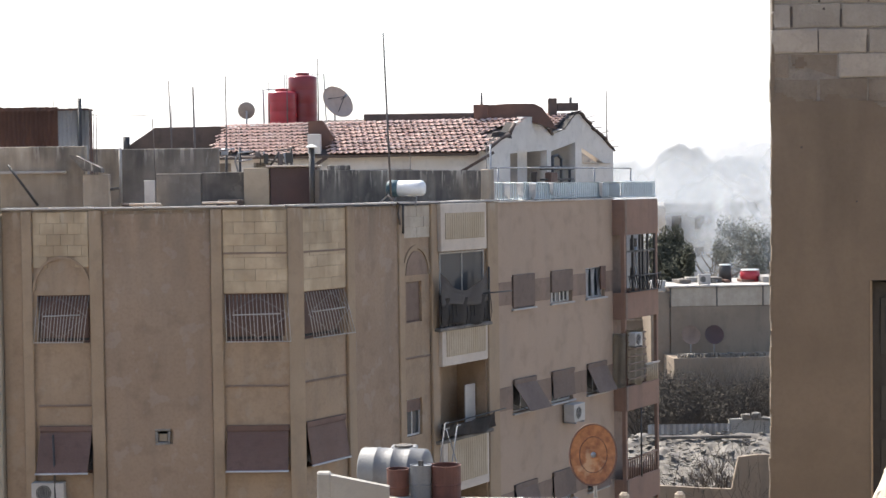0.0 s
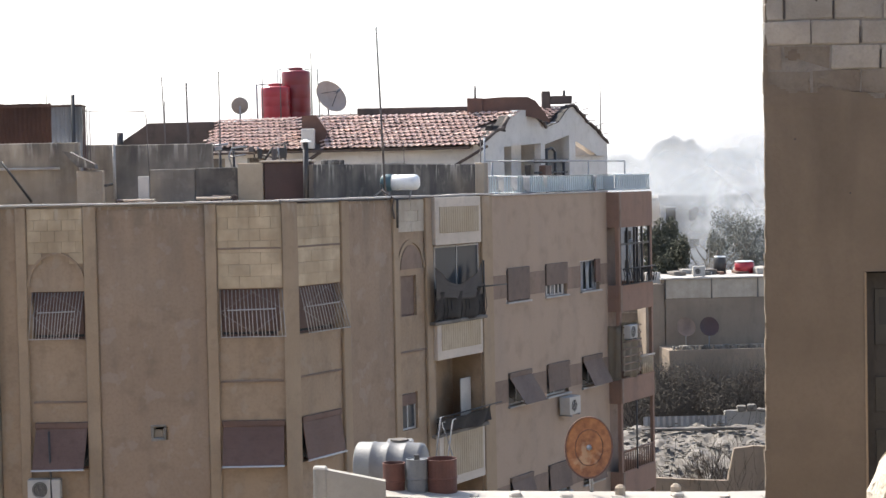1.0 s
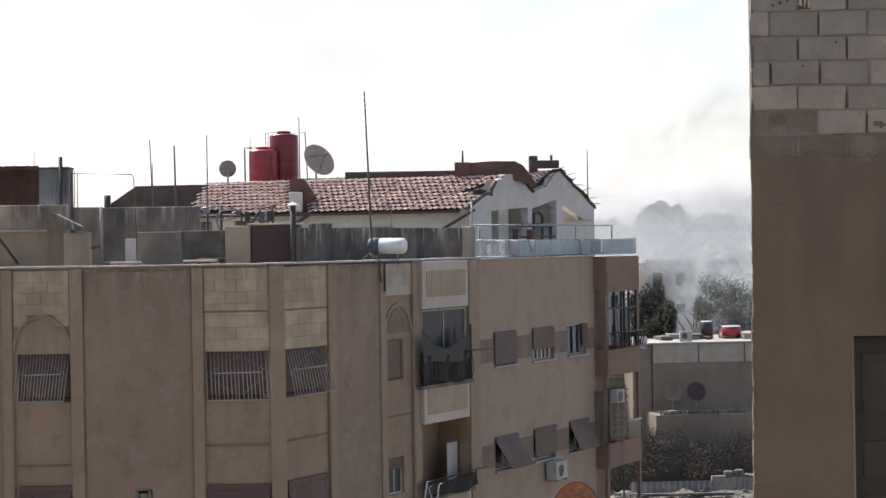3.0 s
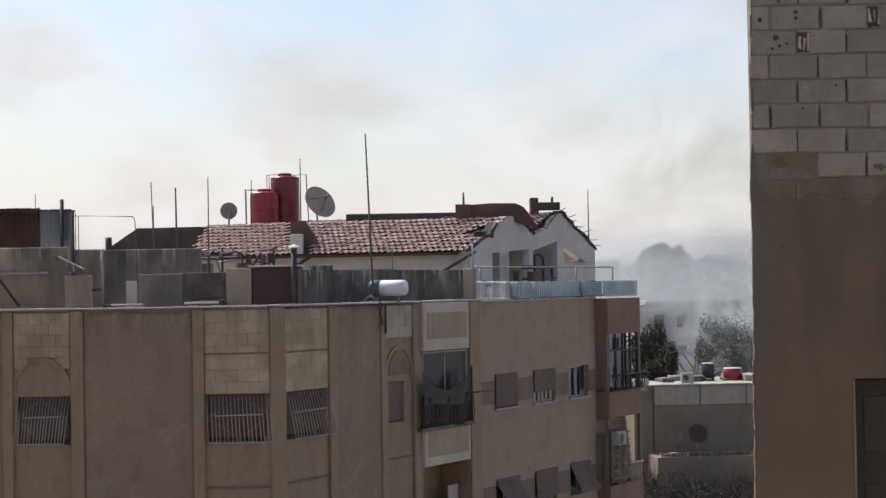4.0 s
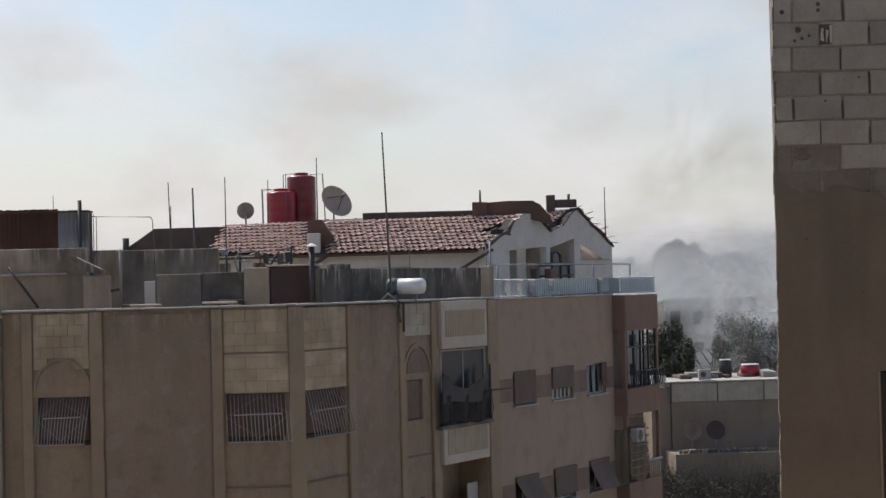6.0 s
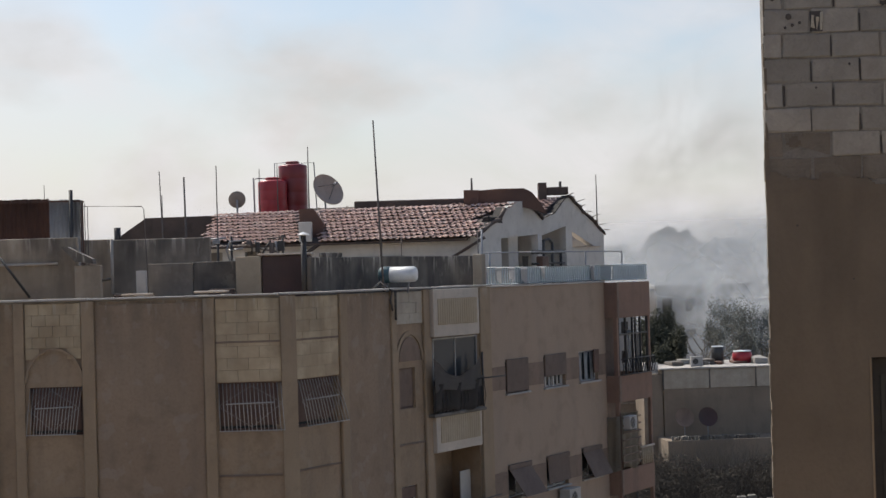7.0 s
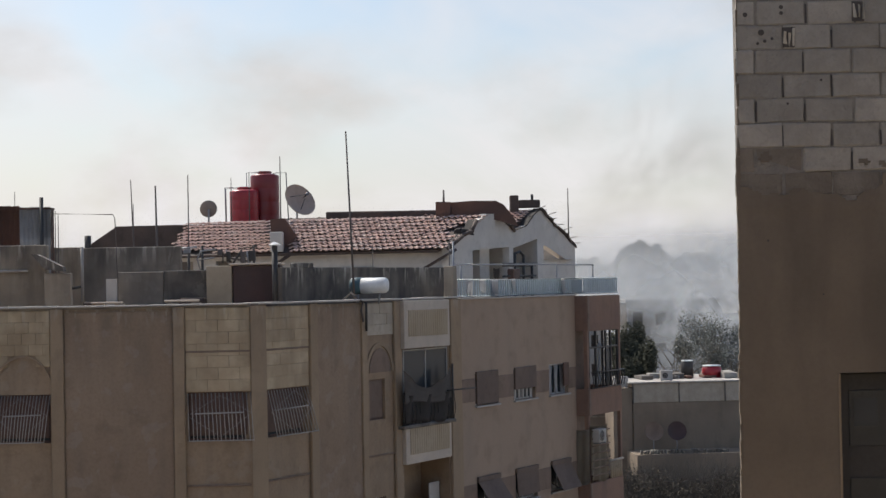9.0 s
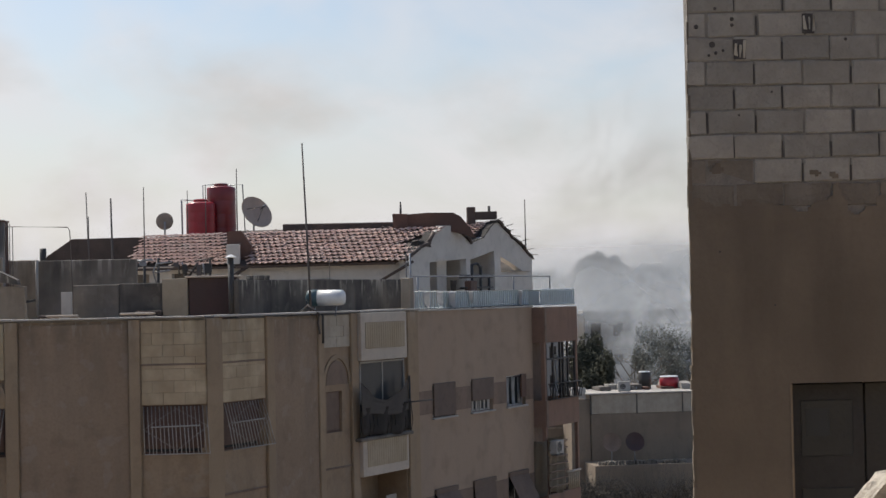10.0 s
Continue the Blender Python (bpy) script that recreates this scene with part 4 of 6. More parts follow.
# ---- things on the roof of the apartment building ----
def wall_thing(name, material, label, category, fr, u0, u1, o0, o1, h0, h1, bevel=0.02, jitter=0.0):
    e = box(name, material, None, fr, u0, u1, o0, o1, h0, h1, bevel, jitter=jitter)
    return tagged(e, label, category)


ROOF = -0.9
wall_thing("rooftop_wall", M_CONC, "raw concrete rooftop wall streaked with run-off", "wall", flat(46), -12.2, -9.22, -0.25, 0, ROOF, 1.22)
wall_thing("rooftop_wall", M_CONC, "pale concrete rooftop wall", "wall", flat(51), -11.0, -9.22, -0.25, 0, ROOF, 1.27)
wall_thing("rooftop_wall", M_TOPSTAIN, "grey concrete rooftop wall with dark stains", "wall", flat(51), -9.21, -6.4, -0.25, 0, ROOF, 1.25)
wall_thing("rooftop_wall", M_SOOT, "low sooty concrete rooftop wall", "wall", flat(48), -6.5, -5.2, -0.25, 0, ROOF, 0.52)
wall_thing("rooftop_wall", M_TOPSTAIN, "low stained concrete rooftop wall", "wall", flat(48), -7.72, -6.51, -0.25, 0, ROOF, 0.50)
wall_thing("rooftop_wall", M_SOOT, "long concrete rooftop wall blackened with soot", "wall", SIDE, 2.95, 11.9, -1.35, -1.1, ROOF, 0.54)
wall_thing("wall_block_stub", M_SOOT, "sooty block stub on the rooftop wall", "block", SIDE, 3.68, 4.5, -1.34, -1.11, 0.541, 0.66)
wall_thing("roof_pillar", M_CONC, "short concrete roof pillar at the parapet", "pillar", SIDE, 10.42, 10.7, -0.36, -0.06, -0.449, 0.56)
wall_thing("roof_pillar", M_CONC, "stained concrete roof pillar", "pillar", flat(45.5), -9.2, -8.53, -0.3, 0, ROOF, 0.48)
shed = thing("metal_shed", flat(49)(-11, -1, ROOF), "rusty corrugated metal shed on the roof", "shed")


def corrugated(name, material, parent, fr, u0, u1, o, h0, h1, pitch=0.12, depth=0.012):
    bm = bmesh.new()
    n = int((u1 - u0) / pitch) * 4
    lo, hi = [], []
    for i in range(n + 1):
        u = u0 + (u1 - u0) * i / n
        d = o + depth * math.sin(2 * math.pi * i / 4)
        lo.append(bm.verts.new(fr(u, d, h0)))
        hi.append(bm.verts.new(fr(u, d, h1 + random.uniform(-0.012, 0.012))))
    for i in range(n):
        bm.faces.new((lo[i], lo[i + 1], hi[i + 1], hi[i]))
    bmesh.ops.solidify(bm, geom=bm.faces[:], thickness=0.01)
    return part(name, bm, material, parent)


corrugated("wall_sheet", M_RUST, shed, flat(49), -13.5, -10.55, 0, ROOF, 2.38)
corrugated("wall_sheet", M_GREYMETAL, shed, flat(49), -10.55, -9.7, 0.01, ROOF, 2.34)
corrugated("wall_sheet", M_RUST, shed, Face((-9.7, 49), (0, 1), (1, 0)), 0, 0.45, 0, ROOF, 2.28)
box("roof_sheet", M_RUST, shed, flat(49), -13.5, -9.68, -0.5, 0.06, 2.28, 2.32, 0)
bar("corner_post", M_BLACK, shed, [flat(48.9)(-9.93, 0, ROOF), flat(48.9)(-9.93, 0, 2.6)], 0.055, 8)
bm = bmesh.new()
prism(bm, [(-9.52, 0.98), (-9.34, 0.96), (-8.72, 0.64), (-8.70, 0.52), (-9.16, 0.58)], flat(45.55), 0.15, -0.3)
tagged(part("broken_slab", bm, M_SOOT), "broken sooty concrete slab leaning on the rooftop wall", "rubble")
o = bar("drain_pipe", M_CAP, None, [flat(50.9)(-9.18, 0.1, -0.3), flat(50.9)(-9.18, 0.1, 1.27)], 0.045, 8)
tagged(o, "pale drain pipe on the rooftop wall", "pipe")
box_room = thing("stair_box", flat(48)(-4.5, -0.8, ROOF), "maroon metal box room beside a beige pier on the roof", "roof box")
box("pier", M_BEIGE, box_room, flat(47.5), -5.3, -4.62, -0.7, 0, ROOF, 0.62, 0.02)
box("body", M_MAROON, box_room, flat(47.5), -4.6, -3.35, -1.4, -0.05, ROOF, 0.62, 0.02)
box("lid", M_WHITE, box_room, flat(47.5), -4.7, -3.3, -1.5, 0.05, 0.625, 0.68, 0.015, "pale sheet lid")


def vertical_tank(at, r, h, material, label, top=0.07):
    t = thing("water_tank", at, label, "water tank", "red water tanks")
    m = Matrix.Translation(at)
    bm = bmesh.new()
    prof = [(0, 0), (r * 0.98, 0), (r, 0.03)]
    for k in range(1, 4):
        z = h * k / 4
        prof += [(r, z - 0.02), (r * 0.992, z), (r, z + 0.02)]
    prof += [(r, h - 0.04), (r * 0.97, h), (r * 0.7, h + top * 0.7), (0.22, h + top), (0, h + top)]
    lathe(bm, prof, m, 32)
    part("body", bm, material, t, smooth=True)
    bm = bmesh.new()
    lathe(bm, [(0, h + top), (0.24, h + top), (0.26, h + top + 0.02), (0.26, h + top + 0.07), (0.2, h + top + 0.09), (0, h + top + 0.09)], m, 20)
    part("lid", bm, material, t, smooth=False)
    bar("pipe", M_GREYMETAL, t, [m @ Vector((-r - 0.12, 0, 0)), m @ Vector((-r - 0.14, 0, h + 0.1)), m @ Vector((-0.1, 0, h + 0.14))], 0.018)
    return t


blk = wall_thing("roof_room", M_CONC, "flat-topped concrete stair room behind the tiled ridge", "roof room", flat(63.6), -7.4, -2.6, -4, 0, ROOF, 2.18)
vertical_tank(flat(65)(-5.8, 0, 2.18), 0.53, 1.38, M_REDTANK, "bright red plastic rooftop water tank with a lid")
vertical_tank(flat(65.6)(-5.09, 0, 2.18), 0.53, 1.98, M_DARKTANK, "dark red plastic rooftop water tank with a lid")


def dish(name, at, facing, r, material, label, depth=0.18, arm=True, stand=0.6, oval=1.0, foot=None):
    """A parabolic dish on a post, with its feed on arms."""
    d = thing(name, foot or (at - Vector((0, 0, stand))), label, "satellite dish", "")
    q = facing.normalized().to_track_quat('Z', 'Y').to_matrix().to_4x4()
    m = Matrix.Translation(at) @ q @ Matrix.Diagonal((1, oval, 1, 1))
    bm = bmesh.new()
    k = 9
    prof = [(r * i / k, r * depth * (i / k) ** 2) for i in range(k + 1)]
    prof += [(r + 0.015, r * depth + 0.012), (r + 0.012, r * depth - 0.02)] + [(r * i / k, r * depth * (i / k) ** 2 - 0.02) for i in range(k - 1, -1, -1)]
    lathe(bm, prof, m, 36)
    part("reflector", bm, material, d, smooth=True)
    base = foot or (at - Vector((0, 0, stand)))
    bar("post", M_GREYMETAL, d, [base, at - facing.normalized() * 0.06], 0.035)
    if arm:
        f = m @ Vector((0, 0, r * 0.85))
        for a in (0.5, 2.6, 4.7):
            bar("feed_arm", M_BLACK, d, [m @ Vector((r * 0.55 * math.cos(a), r * 0.55 * math.sin(a), r * depth * 0.3)), f], 0.012, 5)
        bar("feed", M_GREYMETAL, d, [f, f + facing.normalized() * 0.12], 0.05, 8)
    return d


for pts in ([(-6.5, 2.18), (-6.52, 3.72), (-6.2, 3.70)], [(-4.75, 4.22), (-4.28, 4.24), (-4.2, 2.18)]):
    o = bar("tank_pipe", M_GREYMETAL, None, [flat(65.2)(x, 0, h) for x, h in pts], 0.022, 6)
    tagged(o, "thin galvanised pipe beside the red water tanks", "pipe", "tank pipes")
dish("satellite_dish", flat(64.2)(-3.82, 0, 3.1), Vector((0.62, -0.62, 0.42)), 0.66, M_DISH, "large weathered satellite dish behind the tiled ridge", stand=0.92, oval=0.92, depth=0.26)
dish("satellite_dish", flat(63)(-6.89, 0, 2.84), Vector((-0.15, 0.9, 0.2)), 0.29, M_GREYDISH, "small grey satellite dish seen from behind", arm=False, stand=0.6)

# solar water heater at the parapet
hx = thing("solar_water_heater", SIDE(5.4, -0.6, -0.4), "white horizontal hot water cylinder with a teal end", "water heater")
bm = bmesh.new()
axis = Vector((0.97, -0.22, 0)).to_track_quat('Z', 'Y').to_matrix().to_4x4()
mh = Matrix.Translation(flat(48.7)(-1.42, 0, 0.02)) @ axis
lathe(bm, [(0, 0.1), (0.215, 0.1), (0.215, 0.86), (0.20, 0.92), (0.15, 0.97), (0, 0.99)], mh, 28)
part("cylinder", bm, M_ENAMEL, hx, smooth=True)
bm = bmesh.new()
lathe(bm, [(0, -0.1), (0.15, -0.09), (0.21, -0.05), (0.228, 0.0), (0.228, 0.22), (0.216, 0.23)], mh, 28)
part("end_cap", bm, M_TEAL, hx, smooth=True)
for z in (0.15, 0.75):
    bar("leg", M_GREYMETAL, hx, [mh @ Vector((0, 0, z)) - Vector((0, 0, 0.18)), mh @ Vector((0, 0, z)) - Vector((0.05, 0, 0.5))], 0.02)
bar("pipe", M_BLACK, hx, [mh @ Vector((0, 0, -0.02)), mh @ Vector((0.05, 0, -0.1)) - Vector((0, 0, 0.2)), SIDE(5.0, 0.22, -0.45), SIDE(5.02, 0.2, -1.2)], 0.035)
bar("pipe", M_MAST, hx, [mh @ Vector((0.02, 0, -0.1)), SIDE(4.8, -0.1, -0.2), SIDE(4.86, 0.2, -0.42), SIDE(4.82, 0.17, -0.65), SIDE(4.92, 0.17, -0.95)], 0.03)
bar("pipe", M_WHITE, hx, [mh @ Vector((0, 0, -0.02)) - Vector((0, 0, 0.15)), mh @ Vector((0, 0, -0.35)) - Vector((0, 0, 0.42))], 0.025)


def mast(at, h, r=0.02, lean=(0, 0), top=None, label="thin metal aerial mast on the roof"):
    b = bar("aerial_mast", M_MAST, None, [at, at + Vector((lean[0] * h, lean[1] * h, h))], r, 6, r_end=top or r * 0.6)
    return tagged(b, label, "mast", "rooftop masts")


for x, y, h0, h1, r, ln in ((-8.32, 55, 0.4, 3.42, 0.022, -0.03), (-8.42, 55.5, 1.0, 2.7, 0.02, 0), (-7.2, 52, 0.5, 3.05, 0.035, -0.015), (-6.65, 55, 0.6, 3.55, 0.022, 0.0),
                            (-1.42, 48.2, 0.2, 4.22, 0.028, -0.035), (1.40, 61.6, 2.6, 3.3, 0.04, 0), (6.15, 66.2, 1.3, 3.55, 0.022, 0.0), (-4.4, 63.8, 2.18, 4.72, 0.022, 0), (-6.2, 64.2, 2.18, 4.0, 0.018, 0),
                            (-5.55, 64.2, 2.18, 4.2, 0.018, 0), (-11.0, 50.5, 2.3, 2.85, 0.014, 0), (-1.0, 56, 0.5, 1.3, 0.015, 0), (1.36, 54.0, 0.1, 1.3, 0.02, 0)):
    h0 = ROOF if y < 60 else h0
    mast(flat(y)(x - ln * (h1 - h0) * 0.3, 0, h0), h1 - h0, r * 1.25, (ln, 0))
for dx in (0, 0.08, 0.16):
    mast(flat(48.8)(-9.62 + dx, 0, ROOF), 3.2 - dx, 0.018)
wire = bar("antenna_wire", M_MAST, None, [flat(49)(-9.69, 0, 2.15), flat(49)(-8.0, 0, 2.1), flat(49)(-7.95, 0, 2.0), flat(49)(-7.85, 0, ROOF)], 0.014, 5)
tagged(wire, "thin bent pipe from the shed to the roof", "pipe")


def ac_unit(at_fr, u, o, h, w=0.8, hh=0.55, d=0.32, label="dusty white air conditioner outdoor unit on a wall bracket"):
    a = thing("air_conditioner", at_fr(u + w / 2, o, h), label, "air conditioner", "outdoor air conditioners")
    box("casing", M_ACWHITE, a, at_fr, u, u + w, o + 0.04, o + d, h + 0.05, h + hh, 0.02)
    c = at_fr(u + w * 0.38, o + d + 0.005, h + 0.05 + (hh - 0.05) / 2)
    q = Matrix.Translation(c) @ at_fr.n.to_track_quat('Z', 'Y').to_matrix().to_4x4()
    bm = bmesh.new()
    lathe(bm, [(0, 0), (0.19, 0), (0.19, 0.004), (0, 0.006)], q, 24)
    part("fan_opening", bm, M_BLACK, a)
    g = bmesh.new()
    for r in (0.06, 0.11, 0.16, 0.2):
        pts = [q @ Vector((r * math.cos(t), r * math.sin(t), 0.012)) for t in (2 * math.pi * k / 16 for k in range(17))]
        tube(g, pts, 0.005, 4)
    part("fan_guard", g, M_ACWHITE, a)
    for uu in (u + 0.08, u + w - 0.12):
        box("bracket", M_GREYMETAL, a, at_fr, uu, uu + 0.04, o + 0.0, o + d + 0.02, h, h + 0.048, 0.004)
    return a


ac_unit(FRONT, -10.15, 0.03, -7.62)
ac_unit(SIDE, 14.95, 0.03, -7.55, hh=0.62, d=0.42)
ac_unit(SIDE, 19.05, TO, -5.45, w=0.6, hh=0.5)
tagged(wall_thing("cabinet_panel", M_HOUSE, "", "", flat(47.6), -7.98, -7.7, -0.12, 0, ROOF + 0.1, 0.32, 0.01), "narrow white metal cabinet on the roof", "cabinet")
pl = wall_thing("roof_plank", M_WHITE, "pale plank lying on rooftop blocks", "plank", flat(46.5), -8.2, -7.4, -0.3, 0, -0.34, -0.28)
pl2 = wall_thing("roof_plank", M_WHITE, "pale plank lying on rooftop blocks", "plank", flat(46.5), -6.3, -5.4, -0.3, 0, -0.32, -0.26)
for q in (-8.1, -7.6, -6.2, -5.6):
    wall_thing("support_block", M_CONC, "concrete block under a rooftop plank", "block", flat(46.5), q, q + 0.25, -0.28, -0.02, ROOF, -0.345)
drk = bar("wall_rod", M_BLACK, None, [FRONT(-9.55, 0.35, -8.2), FRONT(-9.6, 0.3, -5.9)], 0.03)
tagged(drk, "dark iron rod standing at the facade", "rod")

# left neighbour, older roof behind, beam behind the ridge
nb = thing("neighbour_building", flat(43.4)(-14, 0, -H), "pale rendered neighbouring building", "building")
box("wall", M_BEIGE, nb, flat(43.35), -20, -10.84, -12, 0, -H, -0.5, 0.02)
box("wall", M_CONC, nb, flat(43.35), -20, -10.84, -0.3, 0, -0.49, 1.25, 0.02)
old = thing("old_roof", flat(64)(-9.5, 0, ROOF), "dark shelled hip roof behind the rooftop walls", "roof")
bm = bmesh.new()
prism(bm, [(-11.4, 1.2), (-11.2, 1.72), (-10.3, 2.32), (-8.1, 2.34), (-7.0, 2.3), (-6.9, 1.2)], flat(64), 0, -3)
part("roof", bm, M_TIMBER, old)
box("wall", M_CONC, old, flat(64), -11.3, -6.5, -2.9, -0.1, ROOF, 1.19, 0)
bar("chimney_pipe", M_BLACK, old, [flat(63.8)(-11.3, 0, 1.2), flat(63.8)(-11.3, 0, 2.0)], 0.12, 8)
beam = wall_thing("ridge_beam", M_TIMBER, "charred beam along the rear roof", "beam", flat(64.2), -2.8, 1.4, -0.3, 0, 2.4, 2.72, 0.03)
wall_thing("beam_post", M_CONC, "concrete post under the charred beam", "post", flat(64.2), -1.5, -1.1, -0.3, 0, ROOF, 2.395)
ch = thing("chimney", roof_point(17.4, 2.2, 2.2), "brick chimney stump with a sheet of rusted roofing", "chimney")
ctop = roof_point(17.5, 2.35, 2.0)
box("stump", M_RUST, ch, flat(ctop.y), 1.1, 1.6, -0.3, 0.2, 2.15, 2.82, 0.02, jitter=0.02)
bm = bmesh.new()
prism(bm, [(1.5, 2.80), (2.3, 2.85), (3.15, 2.84), (3.42, 2.7), (3.72, 2.3), (3.92, 1.95), (3.3, 2.16), (2.5, 2.28), (1.5, 2.34)], flat(ctop.y), 0.1, -0.25)
part("roofing_sheet", bm, M_RUST, ch)
ch2 = thing("chimney", roof_point(21.4, 2.6, 0.5), "dark low chimney with a pipe on the rear roof", "chimney")
c2 = roof_point(21.4, 2.6, 1.2)
box("stump", M_TIMBER, ch2, flat(c2.y), c2.x + 0.2, c2.x + 0.5, -0.3, 0.2, 2.4, 3.17, 0.02)
box("cap", M_TIMBER, ch2, flat(c2.y), c2.x + 0.51, c2.x + 1.27, -0.3, 0.2, 2.72, 3.0, 0.02)
bar("pipe", M_BLACK, ch2, [Vector((c2.x + 1.0, c2.y, H + 2.8)), Vector((c2.x + 1.0, c2.y, H + 3.2))], 0.05, 8)
chf = thing("chimney", flat(59.2)(-4.2, 0, 1.2), "white rendered chimney with a rusted flank set in the tiled roof", "chimney")
box("body", M_HOUSE, chf, flat(58.9), -4.44, -4.01, -0.5, 0, 1.2, 1.86, 0.02)
bm = bmesh.new()
prism(bm, [(-4.45, 1.2), (-4.45, 2.30), (-3.98, 2.33), (-3.62, 1.78), (-3.75, 1.3)], flat(59.45), 0, -0.9)
part("flue", bm, M_RUST, chf, "rusted sheet flank")
lamp = thing("vent_pipe", flat(46.8)(-3.45, 0, ROOF), "dark vent pipe with a pale conical cap", "vent pipe")
bar("pipe", M_BLACK, lamp, [flat(46.8)(-3.42, 0, ROOF), flat(46.8)(-3.42, 0, 1.12)], 0.075, 10)
bm = bmesh.new()
lathe(bm, [(0, 0), (0.15, 0), (0.16, 0.02), (0.02, 0.09), (0, 0.09)], Matrix.Translation(flat(46.8)(-3.42, 0, 1.12)), 16)
part("cap", bm, M_ENAMEL, lamp)

# cluttered aerial arms in front of the tiled roof
aer = thing("aerial_cluster", flat(52)(-5.5, 0, 0.4), "tangle of old aerial arms and boxes on posts", "aerial")
for x in (-6.3, -5.9, -4.4):
    bar("post", M_BLACK, aer, [flat(52)(x, 0, ROOF), flat(52)(x, 0, 1.28)], 0.04)
for pts in ([(-6.5, 1.2), (-6.05, 1.24)], [(-5.95, 0.55), (-6.05, 0.88), (-5.95, 1.12), (-5.5, 1.16)], [(-6.0, 0.86), (-5.55, 0.92)], [(-5.6, 1.2), (-5.3, 1.05), (-5.3, 0.75)], [(-5.2, 1.15), (-5.15, 0.75)],
            [(-5.0, 0.75), (-4.75, 1.12)], [(-4.85, 1.18), (-4.3, 1.22)], [(-5.1, 0.9), (-4.5, 0.78)], [(-4.6, 1.1), (-4.55, 0.72)]):
    bar("arm", random.choice((M_BLACK, M_MAST, M_GREYMETAL)), aer, [flat(52)(x, 0.02, h) for x, h in pts], random.uniform(0.02, 0.035), 6)
for x, h, w, hh in ((-5.45, 0.98, 0.14, 0.16), (-5.2, 0.78, 0.12, 0.3), (-4.8, 0.74, 0.16, 0.32), (-4.55, 0.8, 0.2, 0.3), (-6.45, 1.06, 0.2, 0.12)):
    box("aerial_box", random.choice((M_BLACK, M_MAST, M_GREYMETAL)), aer, flat(52), x, x + w, -0.05, 0.06, h, h + hh, 0.015, jitter=0.02)

# ---- the block wall at the right ----
rb = thing("block_building", RIGHT(5, 0, -H), "unfinished building with a bare block wall over brown cement plaster", "building")
bm = bmesh.new()
wall_with_holes(bm, RIGHT, 2.735, 7.5, -H, 4.2, 0.19, [(3.525, 4.9, -2.95, -0.80)], front=-0.002)
part("wall", bm, M_MORTAR, rb)
bm = bmesh.new()
PL = 0.56
# plaster coat with a wavy upper hem
n = 60
wall_with_holes(bm, RIGHT, 2.715, 7.5, -H, PL, 0.02, [(3.525, 4.9, -2.95, -0.80)], front=0.012)
part("plaster", bm, M_CEMENT, rb, "brown cement plaster with streaks")
bm = bmesh.new()
for i in range(n):
    a, b = 2.715 + 4.78 * i / n, 2.715 + 4.78 * (i + 1) / n
    k = 0.03 + 0.05 * abs(noise.noise((i * 0.35, 0, 0)))
    fbox(bm, RIGHT, a, b, -0.01, 0.009, PL - 0.01, PL + k)
part("plaster_hem", bm, M_CEMENT, rb)
bm = bmesh.new()
h, i = -3.4, 0
while h < 4.1:
    step = random.uniform(0.04, 0.14) if h < 0.55 else 0.2035
    k = 0.003 + 0.02 * abs(noise.noise((i * 0.45, 2, 0))) + random.uniform(0, 0.008)
    fbox(bm, RIGHT, 2.711 + 0.0105 * h - k, 2.735, -0.03, 0.008, h, h + step - (0.0 if h < 0.55 else 0.012), 0.004)
    h, i = h + step, i + 1
part("ragged_edge", bm, M_CEMENT, rb)
side_r = Face((2.76, 14.77), (0.30, 1.0), (-1, 0.3))
box("side_wall", M_CEMENT, rb, side_r, 0, 5, -0.2, 0, -H, 4.2, 0)
box("room_back", M_WHITE, rb, flat(19.5), 4.05, 8.5, -0.2, 0, -H, 4.2, 0)
box("end_wall", M_CEMENT, rb, flat(14.6), 7.5, 7.7, -5, 0, -H, 4.2, 0)
box("ceiling_slab", M_WHITE, rb, flat(14.6), 4.2, 7.5, -4.9, -0.21, 0.1, 0.3, 0)
box("floor_slab", M_WHITE, rb, flat(14.6), 4.2, 7.5, -4.9, -0.21, -3.2, -2.96, 0)
box("roof_slab", M_CEMENT, rb, flat(14.6), 4.2, 7.5, -4.9, -0.21, 4.0, 4.2, 0)
leaf = new("door_1")
under(leaf, rb, "dull dark panelled door, half open")
box("door_frame", M_DOORLEAF, leaf, RIGHT, 3.526, 4.16, -0.18, -0.13, -2.95, -0.81, 0.01)
# black board added across the opening, its colour standing for the dark interior
box("door_frame", M_BLACK, leaf, RIGHT, 4.17, 4.9, -0.19, -0.15, -2.95, -0.81, 0.01)
for h0, h1 in ((-2.85, -2.5), (-2.42, -2.12), (-1.98, -1.68), (-1.42, -0.95)):
    box("door_panel", M_DOORPANEL, leaf, RIGHT, 3.62, 4.06, -0.131, -0.122, h0, h1, 0.006)
box("pale_patch", M_GLASS, leaf, RIGHT, 3.66, 3.86, -0.1215, -0.118, -1.25, -1.02, 0)
box("door_jamb", M_PILASTER, rb, RIGHT, 3.506, 3.523, -0.19, 0.03, -2.95, -0.80, 0.006, "pale worn plaster edge of the doorway")
